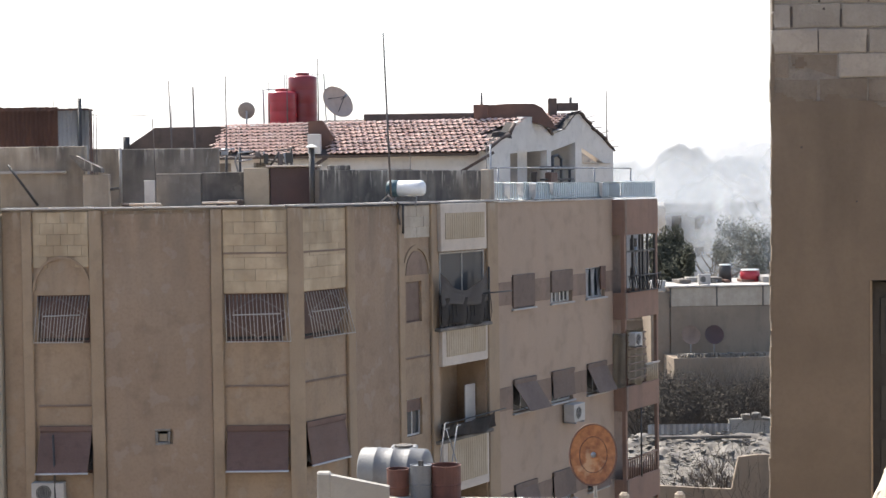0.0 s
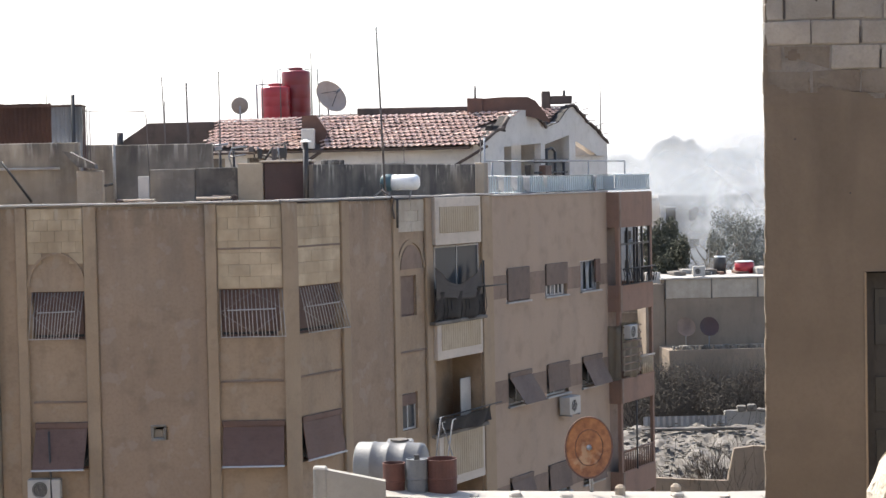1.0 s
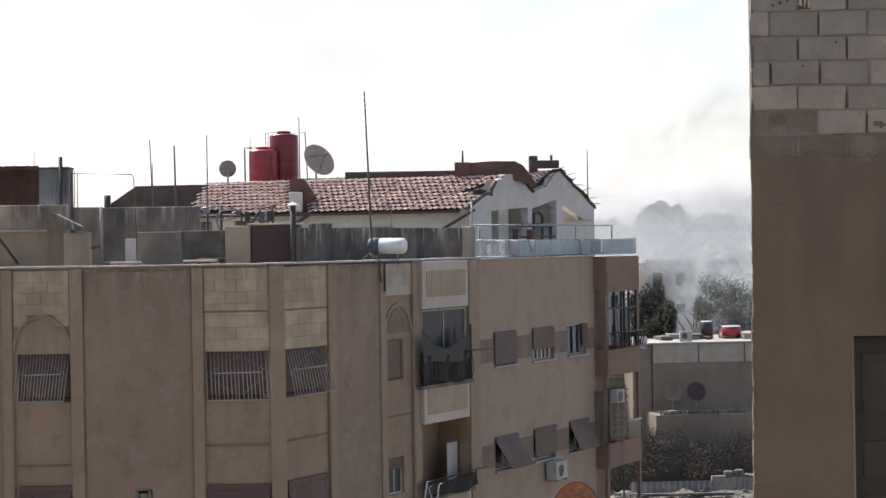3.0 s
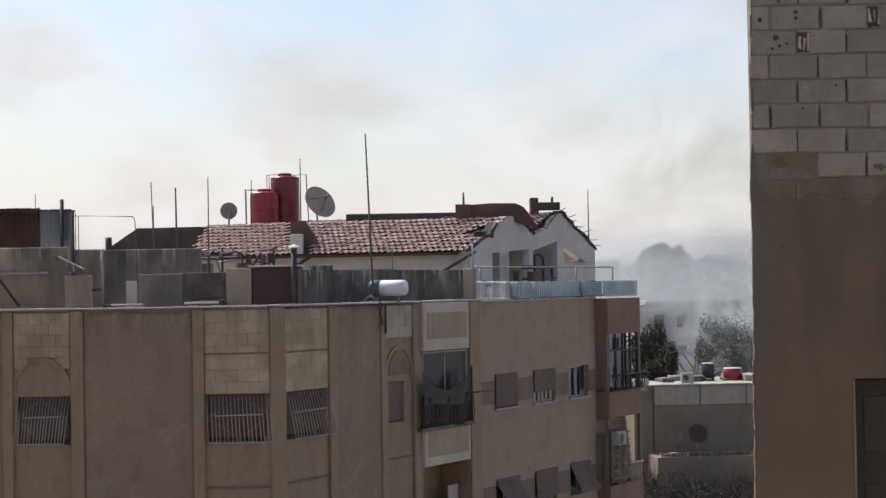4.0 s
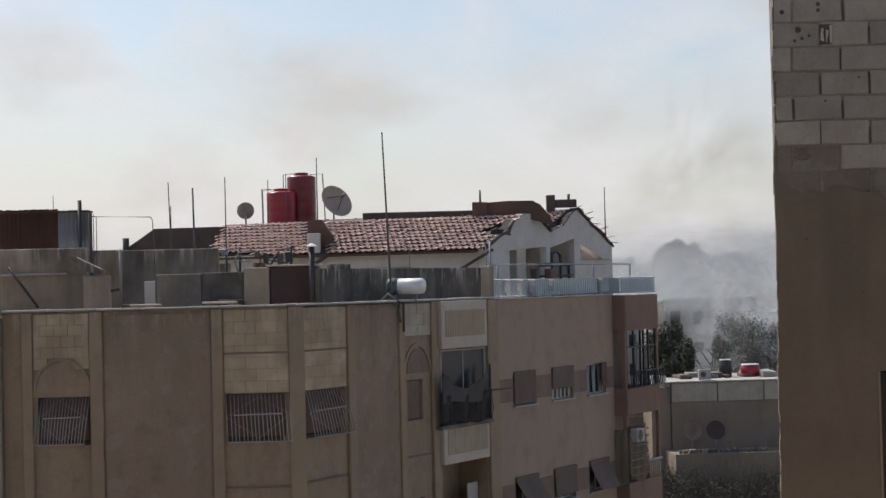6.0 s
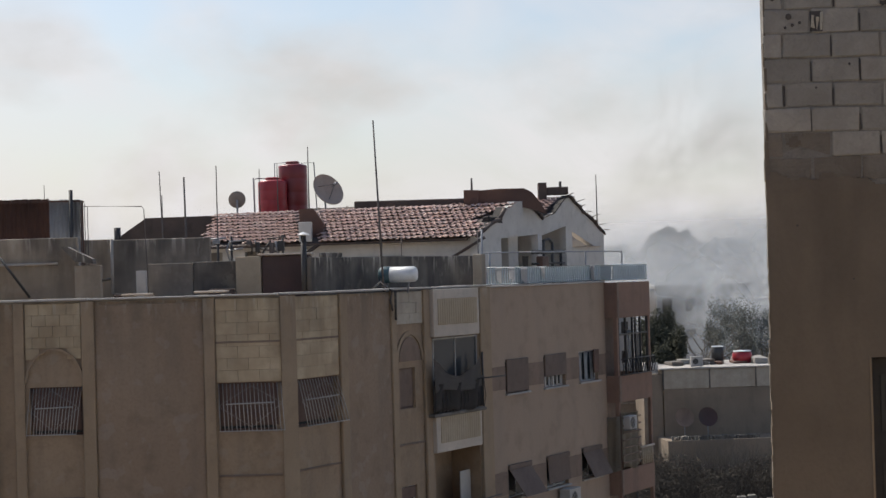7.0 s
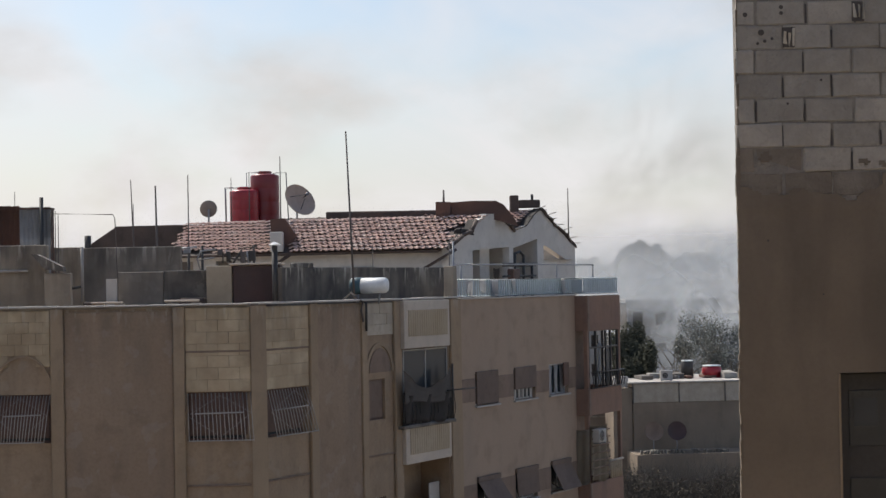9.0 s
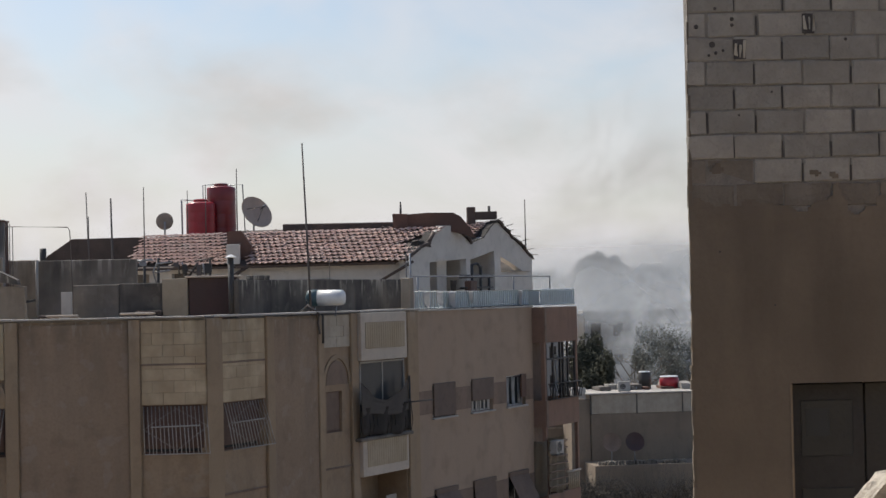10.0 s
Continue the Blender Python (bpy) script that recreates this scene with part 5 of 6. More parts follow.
# ---- broken pale stone near the camera's right ----
st = thing("broken_wall", flat(9.0)(3.2, 0, -H), "broken pale stone wall end, rough and chipped", "wall")
bm = bmesh.new()
pts = [(2.24, -1.66), (2.31, -1.51), (2.37, -1.44), (2.44, -1.30), (2.50, -1.21), (2.55, -1.12), (2.60, -1.06), (2.66, -1.0), (2.78, -0.99), (4.5, -0.97), (4.5, -3.0), (2.19, -3.0)]
prism(bm, pts, flat(9.0), 0, -0.3)
bmesh.ops.triangulate(bm, faces=bm.faces[:])
for _ in range(3):
    bmesh.ops.subdivide_edges(bm, edges=[e for e in bm.edges if e.calc_length() > 0.05], cuts=1, use_grid_fill=True)
for q in bm.verts:
    q.co += Vector((noise.noise(q.co * 9), noise.noise(q.co * 9 + Vector((5, 0, 0))), noise.noise(q.co * 11))) * 0.022 + Vector((0, 0, 0.012)) * noise.noise(q.co * 31)
part("stonework", bm, M_PALESTONE, st)
box("base", M_CEMENT, st, flat(9.0), 2.2, 4.5, -0.28, -0.02, -H, -2.99, 0)

# rods, rags and broken bits about the roof
for a, b in ((( -11.15, 0.75), (-10.4, -0.3)), ((-8.75, 0.05), (-8.3, 0.12)), ((-8.85, 0.45), (-8.8, -0.3))):
    o = bar("loose_rod", M_BLACK, None, [flat(45.7)(a[0], 0, a[1]), flat(45.7)(b[0], 0, b[1])], 0.035, 6)
    tagged(o, "dark iron bar leaning on the rooftop wall", "rod", "loose rods")
for x, y, w, h in ((-6.6, 47.0, 0.5, 0.35), (-6.0, 47.2, 0.7, 0.5), (-8.5, 46.9, 0.4, 0.45), (-5.55, 46.9, 0.3, 0.3)):
    wall_thing("rooftop_crate", random.choice((M_SOOT, M_TIMBER)), "dark broken crate on the roof", "crate", flat(y), x, x + w, -0.4, 0, ROOF, ROOF + h + 0.16, 0.03, jitter=0.05)
wall_thing("wall_ledge", M_CAP, "broken pale ledge along the rooftop wall", "ledge", flat(45.95), -12.0, -9.7, 0.0, 0.07, 0.52, 0.58, 0.01, jitter=0.01)

# ---- lower roof across the lane ----
LOW = -6.0
lr = thing("low_building", flat(31)(3, -3, -H), "low whitewashed building with a parapet roof", "building")
box("body", M_WHITEWASH, lr, flat(31), -2.45, 9.0, -2.7, 0, -H, LOW, 0.02)
bm = bmesh.new()
prism(bm, [(-2.02, LOW), (-1.0, LOW), (-1.0, -5.22), (-2.02, -5.0)], flat(31), 0, -0.2)
part("parapet", bm, M_WHITEWASH, lr, "chipped whitewashed block parapet")
box("parapet_post", M_WHITEWASH, lr, flat(31), -2.26, -2.02, -0.24, 0.03, LOW, -4.95, 0.03, jitter=0.015)
bm = bmesh.new()
prism(bm, [(-1.05, LOW), (9.0, LOW), (9.0, -5.80), (2.5, -5.66), (0.2, -5.60), (-1.05, -5.52)], flat(31.2), 0, -0.9)
part("parapet", bm, M_WHITEWASH, lr)
for i in range(9):
    a = 0.4 + 0.9 * i + random.uniform(-0.2, 0.2)
    box("loose_stone", M_WHITEWASH, lr, flat(31.5), a, a + random.uniform(0.12, 0.3), -0.2, 0.05, -5.72, -5.56 - 0.025 * i + random.uniform(-0.03, 0.05), 0.03, jitter=0.03)
wt = thing("water_tank", flat(33)(-0.9, 0, LOW), "pale grey horizontal water tank with a square hatch", "water tank")
mt = Matrix.Translation(flat(33)(-1.56, 0, -5.22)) @ Vector((0.97, -0.24, 0)).to_track_quat('Z', 'Y').to_matrix().to_4x4()
bm = bmesh.new()
K_ = 0.415
prof = [(0, 0), (K_ - 0.045, 0.0), (K_ - 0.01, 0.02), (K_, 0.05)]
for z in (0.3, 0.62, 0.94):
    prof += [(K_, z), (K_ + 0.013, z + 0.015), (K_ + 0.013, z + 0.035), (K_, z + 0.05)]
prof += [(K_, 1.2), (K_ - 0.015, 1.25), (K_ - 0.08, 1.29), (0, 1.31)]
lathe(bm, prof, mt, 30)
part("body", bm, M_GREYTANK, wt, smooth=True)
box("hatch", M_GREYTANK, wt, flat(33), -1.02, -0.52, -0.25, 0.2, -4.92, -4.79, 0.03)
# solid dark disc stands for the shade inside the round hatch opening
bm = bmesh.new()
lathe(bm, [(0, 0), (0.17, 0), (0.17, 0.03), (0, 0.03)], Matrix.Translation(flat(32.95)(-0.78, 0, -4.79)), 20)
part("hatch_rim", bm, M_SOOT, wt)
for u in (-1.35, -0.5):
    box("leg", M_GREYMETAL, wt, flat(33), u, u + 0.06, -0.2, 0.2, LOW, -5.42, 0.005)


def drum(x, y, h1, r, material, label, lid=False):
    d = thing("oil_drum", flat(y)(x, 0, LOW), label, "drum", "drums beside the tank")
    m = Matrix.Translation(flat(y)(x, 0, LOW))
    L = h1 - LOW
    bm = bmesh.new()
    prof = [(0, 0), (r, 0)]
    for k in (1, 2):
        z = L * k / 3
        prof += [(r, z - 0.02), (r + 0.012, z), (r, z + 0.02)]
    prof += [(r, L), (r + 0.01, L + 0.01), (r - 0.012, L + 0.01)] + ([(r - 0.015, L - 0.01), (0, L - 0.01)] if lid else [(r - 0.015, 0.3), (0, 0.3)])
    lathe(bm, prof, m, 26)
    part("body", bm, material, d, smooth=False)
    return d, m


drum(-0.87, 32.0, -5.06, 0.20, M_RUSTDRUM, "rusted open drum with a pale lining")
d2, m2 = drum(-0.45, 31.9, -4.98, 0.19, M_GREYDRUM, "grey metal drum with a black filler", True)
bm = bmesh.new()
lathe(bm, [(0, 1.01), (0.05, 1.01), (0.05, 1.1), (0, 1.1)], m2, 12)
part("filler", bm, M_BLACK, d2)
drum(-0.01, 32.0, -5.0, 0.28, M_RUSTDRUM, "large rusted open drum")
for a, b in (((-0.1, -5.0), (0.0, -4.3)), ((0.12, -5.0), (0.22, -4.35)), ((0.2, -5.0), (0.02, -4.4))):
    rod = bar("bent_rod", M_GREYMETAL, None, [flat(32.4)(a[0], 0, LOW), flat(32.4)(a[0], 0, a[1]), flat(32.4)(b[0], 0, b[1]), flat(32.4)(b[0] + 0.06, 0, b[1] + 0.02)], 0.014, 5)
    tagged(rod, "bent metal rod standing among the drums", "rod", "bent rods")
rd = dish("satellite_dish", flat(31.6)(2.64, 0, -4.79), Vector((-0.25, -0.9, 0.2)), 0.42, M_RUSTDISH, "orange rusted satellite dish on a pole", depth=0.12, arm=False, oval=1.28, foot=flat(31.6)(2.68, -0.1, -5.6))
q_ = Matrix.Translation(flat(31.6)(2.64, 0, -4.79)) @ Vector((-0.25, -0.9, 0.2)).normalized().to_track_quat('Z', 'Y').to_matrix().to_4x4() @ Matrix.Diagonal((1, 1.28, 1, 1))
for r_, z_, name_ in ((0.425, 0.055, "rim"), (0.25, 0.022, "pressed_ring")):
    bar(name_, M_RUST, rd, [q_ @ Vector((r_ * math.cos(a), r_ * math.sin(a), z_)) for a in (2 * math.pi * k / 40 for k in range(41))], 0.016 if name_ == "rim" else 0.007, 6)
bar("hub", M_GREYMETAL, rd, [flat(31.6)(2.64, 0.02, -4.79), flat(31.6)(2.63, 0.10, -4.77)], 0.05, 8)
for x in (3.1, 4.1):
    pst = wall_thing("roof_post", M_CONC, "short round-topped concrete post on the low roof", "post", flat(31.6), x, x + 0.18, -0.15, 0, -5.75, -5.48, 0.05)

# ---- the camera's own building, unseen: sunlit walls added to bounce warm light ----
home = thing("bounce_building", (0, -2.0, 0), "unseen sunlit beige wall added for warm bounce light", "building")
box("wall", M_BEIGE, home, Face((0, -2.0), (1, 0), (0, 1)), -28, 28, -8, 0, -H, 4.5, 0)
box("wall", M_BEIGE, home, Face((12.0, 4), (0, 1), (-1, 0)), -5.9, 10.4, -6, 0, -H, 4.5, 0)

# ---- foliage ----
def leaf_cloud(bm, centre, size, count, leaf, rng):
    for _ in range(count):
        d = Vector((rng.gauss(0, 1), rng.gauss(0, 1), rng.gauss(0, 1)))
        d = d.normalized() * rng.random() ** 0.5
        p = centre + Vector((d.x * size[0], d.y * size[1], d.z * size[2]))
        a = Vector((rng.gauss(0, 1), rng.gauss(0, 1), rng.gauss(0, 1))).normalized() * leaf * rng.uniform(0.6, 1.3)
        b = a.orthogonal().normalized() * leaf * 0.45
        vs = [bm.verts.new(p + q) for q in (-a, b, a, -b)]
        bm.faces.new(vs)


def limb(bm, p, d, length, r, depth, rng, tips):
    q = p + d * length
    tube(bm, [p, p + d * length * 0.5 + Vector((rng.gauss(0, 0.04), rng.gauss(0, 0.04), 0)) * length, q], r, 5, r * 0.6)
    if depth == 0:
        tips.append(q)
        return
    for _ in range(rng.choice((2, 3, 3))):
        e = (d + Vector((rng.gauss(0, 0.45), rng.gauss(0, 0.45), rng.gauss(0.1, 0.3)))).normalized()
        limb(bm, q, e, length * rng.uniform(0.6, 0.8), r * 0.6, depth - 1, rng, tips)


def tree(x, y, base, top, width, leafmat, label, seed, leaves=True, leaf=0.13, dens=90):
    rng = random.Random(seed)
    foot = flat(y)(x, 0, base)
    t = thing("tree", foot, label, "tree")
    hgt = top - base
    bm = bmesh.new()
    tips = []
    limb(bm, foot, Vector((rng.gauss(0, 0.04), 0, 1)).normalized(), hgt * 0.36, hgt * 0.013, 4 if not leaves else 3, rng, tips)
    part("trunk", bm, M_BARK, t)
    if leaves:
        bm = bmesh.new()
        for q in tips:
            q = Vector((foot.x + max(-0.62 * width, min(0.62 * width, q.x - foot.x)), q.y, min(q.z, H + top - 0.4)))
            leaf_cloud(bm, q, [width * 0.33 * rng.uniform(0.6, 1.2)] * 2 + [hgt * 0.075], dens, leaf, rng)
        for _ in range(26):
            c = Vector((foot.x + rng.uniform(-0.75, 0.75) * width, foot.y + rng.gauss(0, width * 0.4), H + base + hgt * rng.uniform(0.45, 0.93)))
            leaf_cloud(bm, c, [width * 0.4, width * 0.4, hgt * 0.09], dens * 2, leaf, rng)
        part("crown", bm, leafmat, t)
    return t


tree(15.75, 124, -H, -2.85, 1.55, M_LEAF, "dense dark green tree behind the houses", 3, leaf=0.12, dens=280)
tree(21.8, 131, -H, -2.3, 1.9, M_HAZELEAF, "half-bare tree in the smoke, greyed for haze", 12, leaf=0.085, dens=120)
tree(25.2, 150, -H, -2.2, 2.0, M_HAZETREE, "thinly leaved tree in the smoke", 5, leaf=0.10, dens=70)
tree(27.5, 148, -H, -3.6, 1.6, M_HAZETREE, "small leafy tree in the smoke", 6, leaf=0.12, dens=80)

for x, y, top, sd in ((10.9, 78.6, -12.3, 31), (11.9, 78.2, -12.0, 32), (13.0, 79.0, -11.6, 33), (12.4, 79.6, -12.0, 34)):
    tree(x, y, -H, top, 1.0, M_BARK, "bare leafless shrub before the rubble", sd, leaves=False)

# ---- far house with a roof full of tanks ----
fh = thing("far_house", flat(115)(18, -4, -H), "low tan house with a block parapet and a littered roof", "house")
FH = Face((14.72, 115), (1, 0.08), (0.08, -1))
box("wall", M_FARWALL, fh, FH, 0, 12, -8, 0, -H, -7.85, 0.03)
for a in range(4):
    box("parapet_panel", M_PALETILE, fh, FH, 0.02 + 3.05 * a, 3.0 + 3.05 * a, -0.25, 0.02, -7.845, -6.62, 0.02)
    box("parapet_post", M_SOOT, fh, FH, -0.04 + 3.05 * a, 0.02 + 3.05 * a, -0.25, 0.05, -7.9, -6.60, 0.01)
box("roof", M_CAP, fh, FH, -0.3, 12, -8, 0.15, -6.6, -6.5, 0.02)
box("roof_fill", M_FARWALL, fh, FH, 0.1, 11.9, -7.9, -0.3, -7.84, -6.61, 0)
box("pier", M_FARWALL, fh, FH, -1.3, -0.05, -3, -0.1, -H, -6.9, 0.02)
box("terrace", M_FARWALL, fh, FH, -0.5, 12, 0.003, 3.2, -H, -10.9, 0.02)
for a in range(26):
    u = -0.2 + 0.22 * a
    box("terrace_rubble", M_RUBBLE, fh, FH, u, u + random.uniform(0.1, 0.24), 2.6, 3.0, -10.895, -10.75 + random.uniform(0, 0.12), 0.02, jitter=0.03)
for x, mm, lb in ((15.72, M_BAND, "grey satellite dish on a far terrace"), (17.2, M_MAROON, "dark rusted satellite dish on a far terrace")):
    dish("satellite_dish", flat(113)(x, 0, -9.55), Vector((0.1, -0.95, 0.3)), 0.6, mm, lb, arm=False, stand=1.35)


def far_tank(x, y, h0, h1, r, material, label):
    t = thing("water_tank", flat(y)(x, 0, h0), label, "water tank", "far roof tanks")
    bm = bmesh.new()
    lathe(bm, [(0, 0), (r, 0), (r, h1 - h0 - 0.1), (r * 0.8, h1 - h0), (0, h1 - h0 + 0.05)], Matrix.Translation(flat(y)(x, 0, h0)), 20)
    part("body", bm, material, t, smooth=True)
    bm = bmesh.new()
    lathe(bm, [(0, 0), (r * 0.95, 0), (r * 0.9, 0.06), (0, 0.08)], Matrix.Translation(flat(y)(x, 0, h1 + 0.02)), 20)
    part("lid", bm, M_ENAMEL, t)


far_tank(18.9, 119, -6.5, -5.4, 0.42, M_BLACK, "black plastic water tank on a far roof")
far_tank(20.55, 119, -6.5, -5.75, 0.66, M_REDTANK, "wide red plastic water tank on a far roof")
ac_unit(FH, -1.15, -0.9, -6.9, w=0.95, hh=0.75, label="white air conditioner outdoor unit on a far pier")
ac_unit(FH, 1.9, -0.6, -6.5, w=0.8, hh=0.7, label="white air conditioner outdoor unit on a far roof")
for k in range(16):
    u = random.uniform(0.2, 7)
    c = wall_thing("roof_clutter", random.choice((M_GREYMETAL, M_RUST, M_SOOT, M_SOOT, M_WHITEWASH)), "heap of boards and boxes on a far roof", "clutter", FH, u, u + random.uniform(0.3, 1.0), -4.5, -3 + random.uniform(-1, 1), -6.5, -6.38 + random.uniform(0.02, 0.3), 0.03, jitter=0.05)
side_house = thing("far_house", flat(119)(9, -4, -H), "low tan rendered house beside the littered roof", "house")
box("wall", M_FARWALL, side_house, flat(118.5), 4.0, 13.3, -7, 0, -H, -8.1, 0.03)
box("roof", M_CAP, side_house, flat(118.4), 3.9, 13.38, -7.2, 0.1, -8.09, -8.0, 0.02)
for k in range(3):
    box("ledge", M_CONC, side_house, flat(118.5), 11.2, 13.3, 0.003, 0.12, -9.0 - 0.75 * k, -8.9 - 0.75 * k, 0.02)
# house fronts farther back in the smoke
for x, y, w, top, floors in ((26.5, 175, 9, -2.0, 4), (17.8, 190, 7, -4.6, 3), (38, 200, 10, -4.0, 4)):
    b = thing("far_building", flat(y)(x, 0, -H), "hazy grey block of flats in the smoke", "building", "far buildings")
    holes = []
    for f in range(floors):
        for c in range(4):
            u = x - w / 2 + w * (c + 0.25) / 4
            holes.append((u, u + w * 0.11, top - 1.0 - 3.1 * f - 1.3, top - 1.0 - 3.1 * f))
    bm = bmesh.new()
    wall_with_holes(bm, flat(y), x - w / 2, x + w / 2, -H, top, 0.3, holes)
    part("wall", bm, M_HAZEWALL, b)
    # dark-coloured core gives the windows the shade of unlit rooms
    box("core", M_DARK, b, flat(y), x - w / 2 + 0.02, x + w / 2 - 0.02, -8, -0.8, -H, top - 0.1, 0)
    box("roof", M_HAZEWALL, b, flat(y), x - w / 2 - 0.2, x + w / 2 + 0.2, -8.2, 0.2, top, top + 0.3, 0.02)

# ---- scrub and shelled sheds below ----
def twigs(name, x0, x1, y0, y1, h0, h1, count, material, label, seed, r=0.012):
    rng = random.Random(seed)
    V, F = [], []
    for _ in range(count):
        x, y = rng.uniform(x0, x1), rng.uniform(y0, y1)
        L = (h1 - h0) * rng.uniform(0.35, 1.0)
        p = Vector((x, y, H + h0))
        d = Vector((rng.gauss(0, 0.6), rng.gauss(0, 0.6), 1)).normalized()
        for s in range(4):
            q = p + d * L / 4
            side = Vector((r * (1 - s / 5), 0, 0))
            k = len(V)
            V += [tuple(p - side), tuple(p + side), tuple(q + side * 0.7), tuple(q - side * 0.7)]
            F.append((k, k + 1, k + 2, k + 3))
            if rng.random() < 0.8:
                e = (d + Vector((rng.gauss(0, 0.7), rng.gauss(0, 0.7), rng.gauss(0, 0.4)))).normalized() * L * 0.3
                k = len(V)
                V += [tuple(p - side * 0.6), tuple(p + side * 0.6), tuple(p + e)]
                F.append((k, k + 1, k + 2))
            p = q
            d = (d + Vector((rng.gauss(0, 0.25), rng.gauss(0, 0.25), 0))).normalized()
    me = bpy.data.meshes.new(name)
    me.from_pydata(V, [], F)
    me.materials.append(material)
    return tagged(new(name, me), label, "scrub", kind="stuff")


twigs("dry_scrub", 11.5, 20, 90, 106, -15.5, -10.6, 2600, M_BRUSH, "dry bare scrub and thin trees", 1, 0.022)
twigs("pale_scrub", 13.5, 20, 107, 111, -15.0, -10.3, 2600, mat("pale_twig", (0.19, 0.16, 0.125), (0.14, 0.118, 0.092)), "pale bare shrubs below a terrace", 2, 0.018)
bm = bmesh.new()
rngb = random.Random(11)
for _ in range(110):
    leaf_cloud(bm, Vector((rngb.uniform(11, 21), rngb.uniform(92, 109), H + rngb.uniform(-15.5, -11.6))), (1.0, 0.9, 0.7), 280, 0.075, rngb)
sc = part("scrub_leaves", bm, M_SCRUB)
tagged(sc, "low dark leafless and dusty bushes", "scrub", kind="stuff")
twigs("bare_branches", 10.6, 15.2, 77.5, 80, -15.6, -11.0, 420, mat("bare_branch", (0.075, 0.06, 0.047), (0.055, 0.044, 0.034)), "bare branches in front of the rubble", 7, 0.02)

sh = thing("shelled_shed", flat(82)(13, -4, -H), "low shelled shed under pale broken roofing", "shed")
box("wall", M_FARWALL, sh, flat(80), 8.6, 20, -9, 0, -H, -14.0, 0.03)
corrugated("roof_sheet", M_GREYMETAL, sh, flat(89.2), 10.2, 14.4, 0, -12.55, -12.02, 0.3, 0.05)
box("fallen_beam", M_SOOT, sh, flat(88), 10.0, 15.2, -0.2, 0.1, -12.6, -12.45, 0.03)
bm = bmesh.new()
NX, NY = 40, 24
g = [[bm.verts.new((8.6 + 11.4 * i / NX, 80 + 9 * j / NY, H - 14.0 + 1.45 * j / NY + 0.3 * noise.noise((i * 0.35, j * 0.35, 2)) + 0.10 * noise.noise((i * 1.3, j * 1.3, 7)))) for i in range(NX + 1)] for j in range(NY + 1)]
for j in range(NY):
    for i in range(NX):
        bm.faces.new((g[j][i], g[j][i + 1], g[j + 1][i + 1], g[j + 1][i]))
part("mound", bm, M_RUBBLE, sh)
rngr = random.Random(21)
V, F = [], []
for _ in range(1000):
    i, j = rngr.randrange(NX), rngr.randrange(NY)
    c = Vector((8.6 + 11.4 * (i + rngr.random()) / NX, 80 + 9 * (j + rngr.random()) / NY, 0))
    c.z = H - 14.0 + 1.45 * (c.y - 80) / 9 + rngr.uniform(-0.25, 0.2)
    s = Vector((rngr.uniform(0.03, 0.2), rngr.uniform(0.03, 0.16), rngr.uniform(0.01, 0.035)))
    m = Matrix.Translation(c) @ pose(0, 0, 0, rngr.uniform(-11, 11), rngr.uniform(-11, 11), rngr.uniform(0, 180))
    k = len(V)
    V += [tuple(m @ Vector((sx * s.x, sy * s.y, sz * s.z))) for sx, sy, sz in ((-1, -1, -1), (1, -1, -1), (1, 1, -1), (-1, 1, -1), (-0.8, -1, 1), (1, -0.9, 1), (0.9, 1, 1), (-1, 0.8, 1))]
    F += [tuple(k + q for q in f) for f in ((0, 1, 2, 3), (7, 6, 5, 4), (0, 4, 5, 1), (1, 5, 6, 2), (2, 6, 7, 3), (3, 7, 4, 0))]
me = bpy.data.meshes.new("rubble")
me.from_pydata(V, [], F)
me.materials.append(M_RUBBLE)
o = under(new("rubble", me), sh)
o["kind"] = "stuff"
rw = thing("garden_wall", flat(87)(17, 0, -H), "pale broken garden wall", "wall")
box("wall", M_WHITEWASH, rw, flat(90.5), 14.5, 18, -0.3, 0, -H, -11.95, 0.05, jitter=0.1)
for k in range(7):
    a = 15.2 + 0.5 * k
    box("loose_stone", M_RUBBLE, rw, flat(90.4), a, a + 0.42, -0.3, 0.05, -12.0, -11.85 + random.uniform(-0.1, 0.25), 0.04, jitter=0.06)

lw = thing("lane_wall", flat(77)(11, 0, -H), "brown rendered yard wall with a broken top", "wall")
bm = bmesh.new()
prism(bm, [(8.2, -H), (8.2, -13.0), (9.6, -13.08), (11.3, -13.2), (12.45, -13.25), (12.6, -12.5), (12.75, -11.85), (13.6, -11.75), (16.5, -11.85), (16.5, -H)], flat(77), 0, -0.25)
part("wall", bm, M_FARWALL, lw)

# ---- far tree line ----
bm = bmesh.new()
rngt = random.Random(5)
for k in range(190):
    x = -60 + 220 * k / 190
    top = 4.6 + 1.3 * noise.noise((x * 0.06, 0, 0)) + 1.6 * max(0, noise.noise((x * 0.23, 4, 0)))
    for _ in range(11):
        z = rngt.uniform(-5, top - 0.9)
        leaf_cloud(bm, Vector((x + rngt.gauss(0, 0.6), 330 + rngt.gauss(0, 2), H + z)), (1.7, 1.6, 1.25), 110, 0.36, rngt)
for k in range(130):
    x = rngt.uniform(40.2, 49.0)
    top = 7.0 + 1.3 * noise.noise((x * 0.75, 1, 0)) - 2.6 * ((x - 44.3) / 4.3) ** 2
    leaf_cloud(bm, Vector((x, 329 + rngt.gauss(0, 1.5), H + top - rngt.random() ** 1.5 * 6)), (1.0, 1.2, 0.8), 120, 0.34, rngt)
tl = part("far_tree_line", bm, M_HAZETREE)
tagged(tl, "hazy line of far trees in the smoke", "trees", kind="stuff")


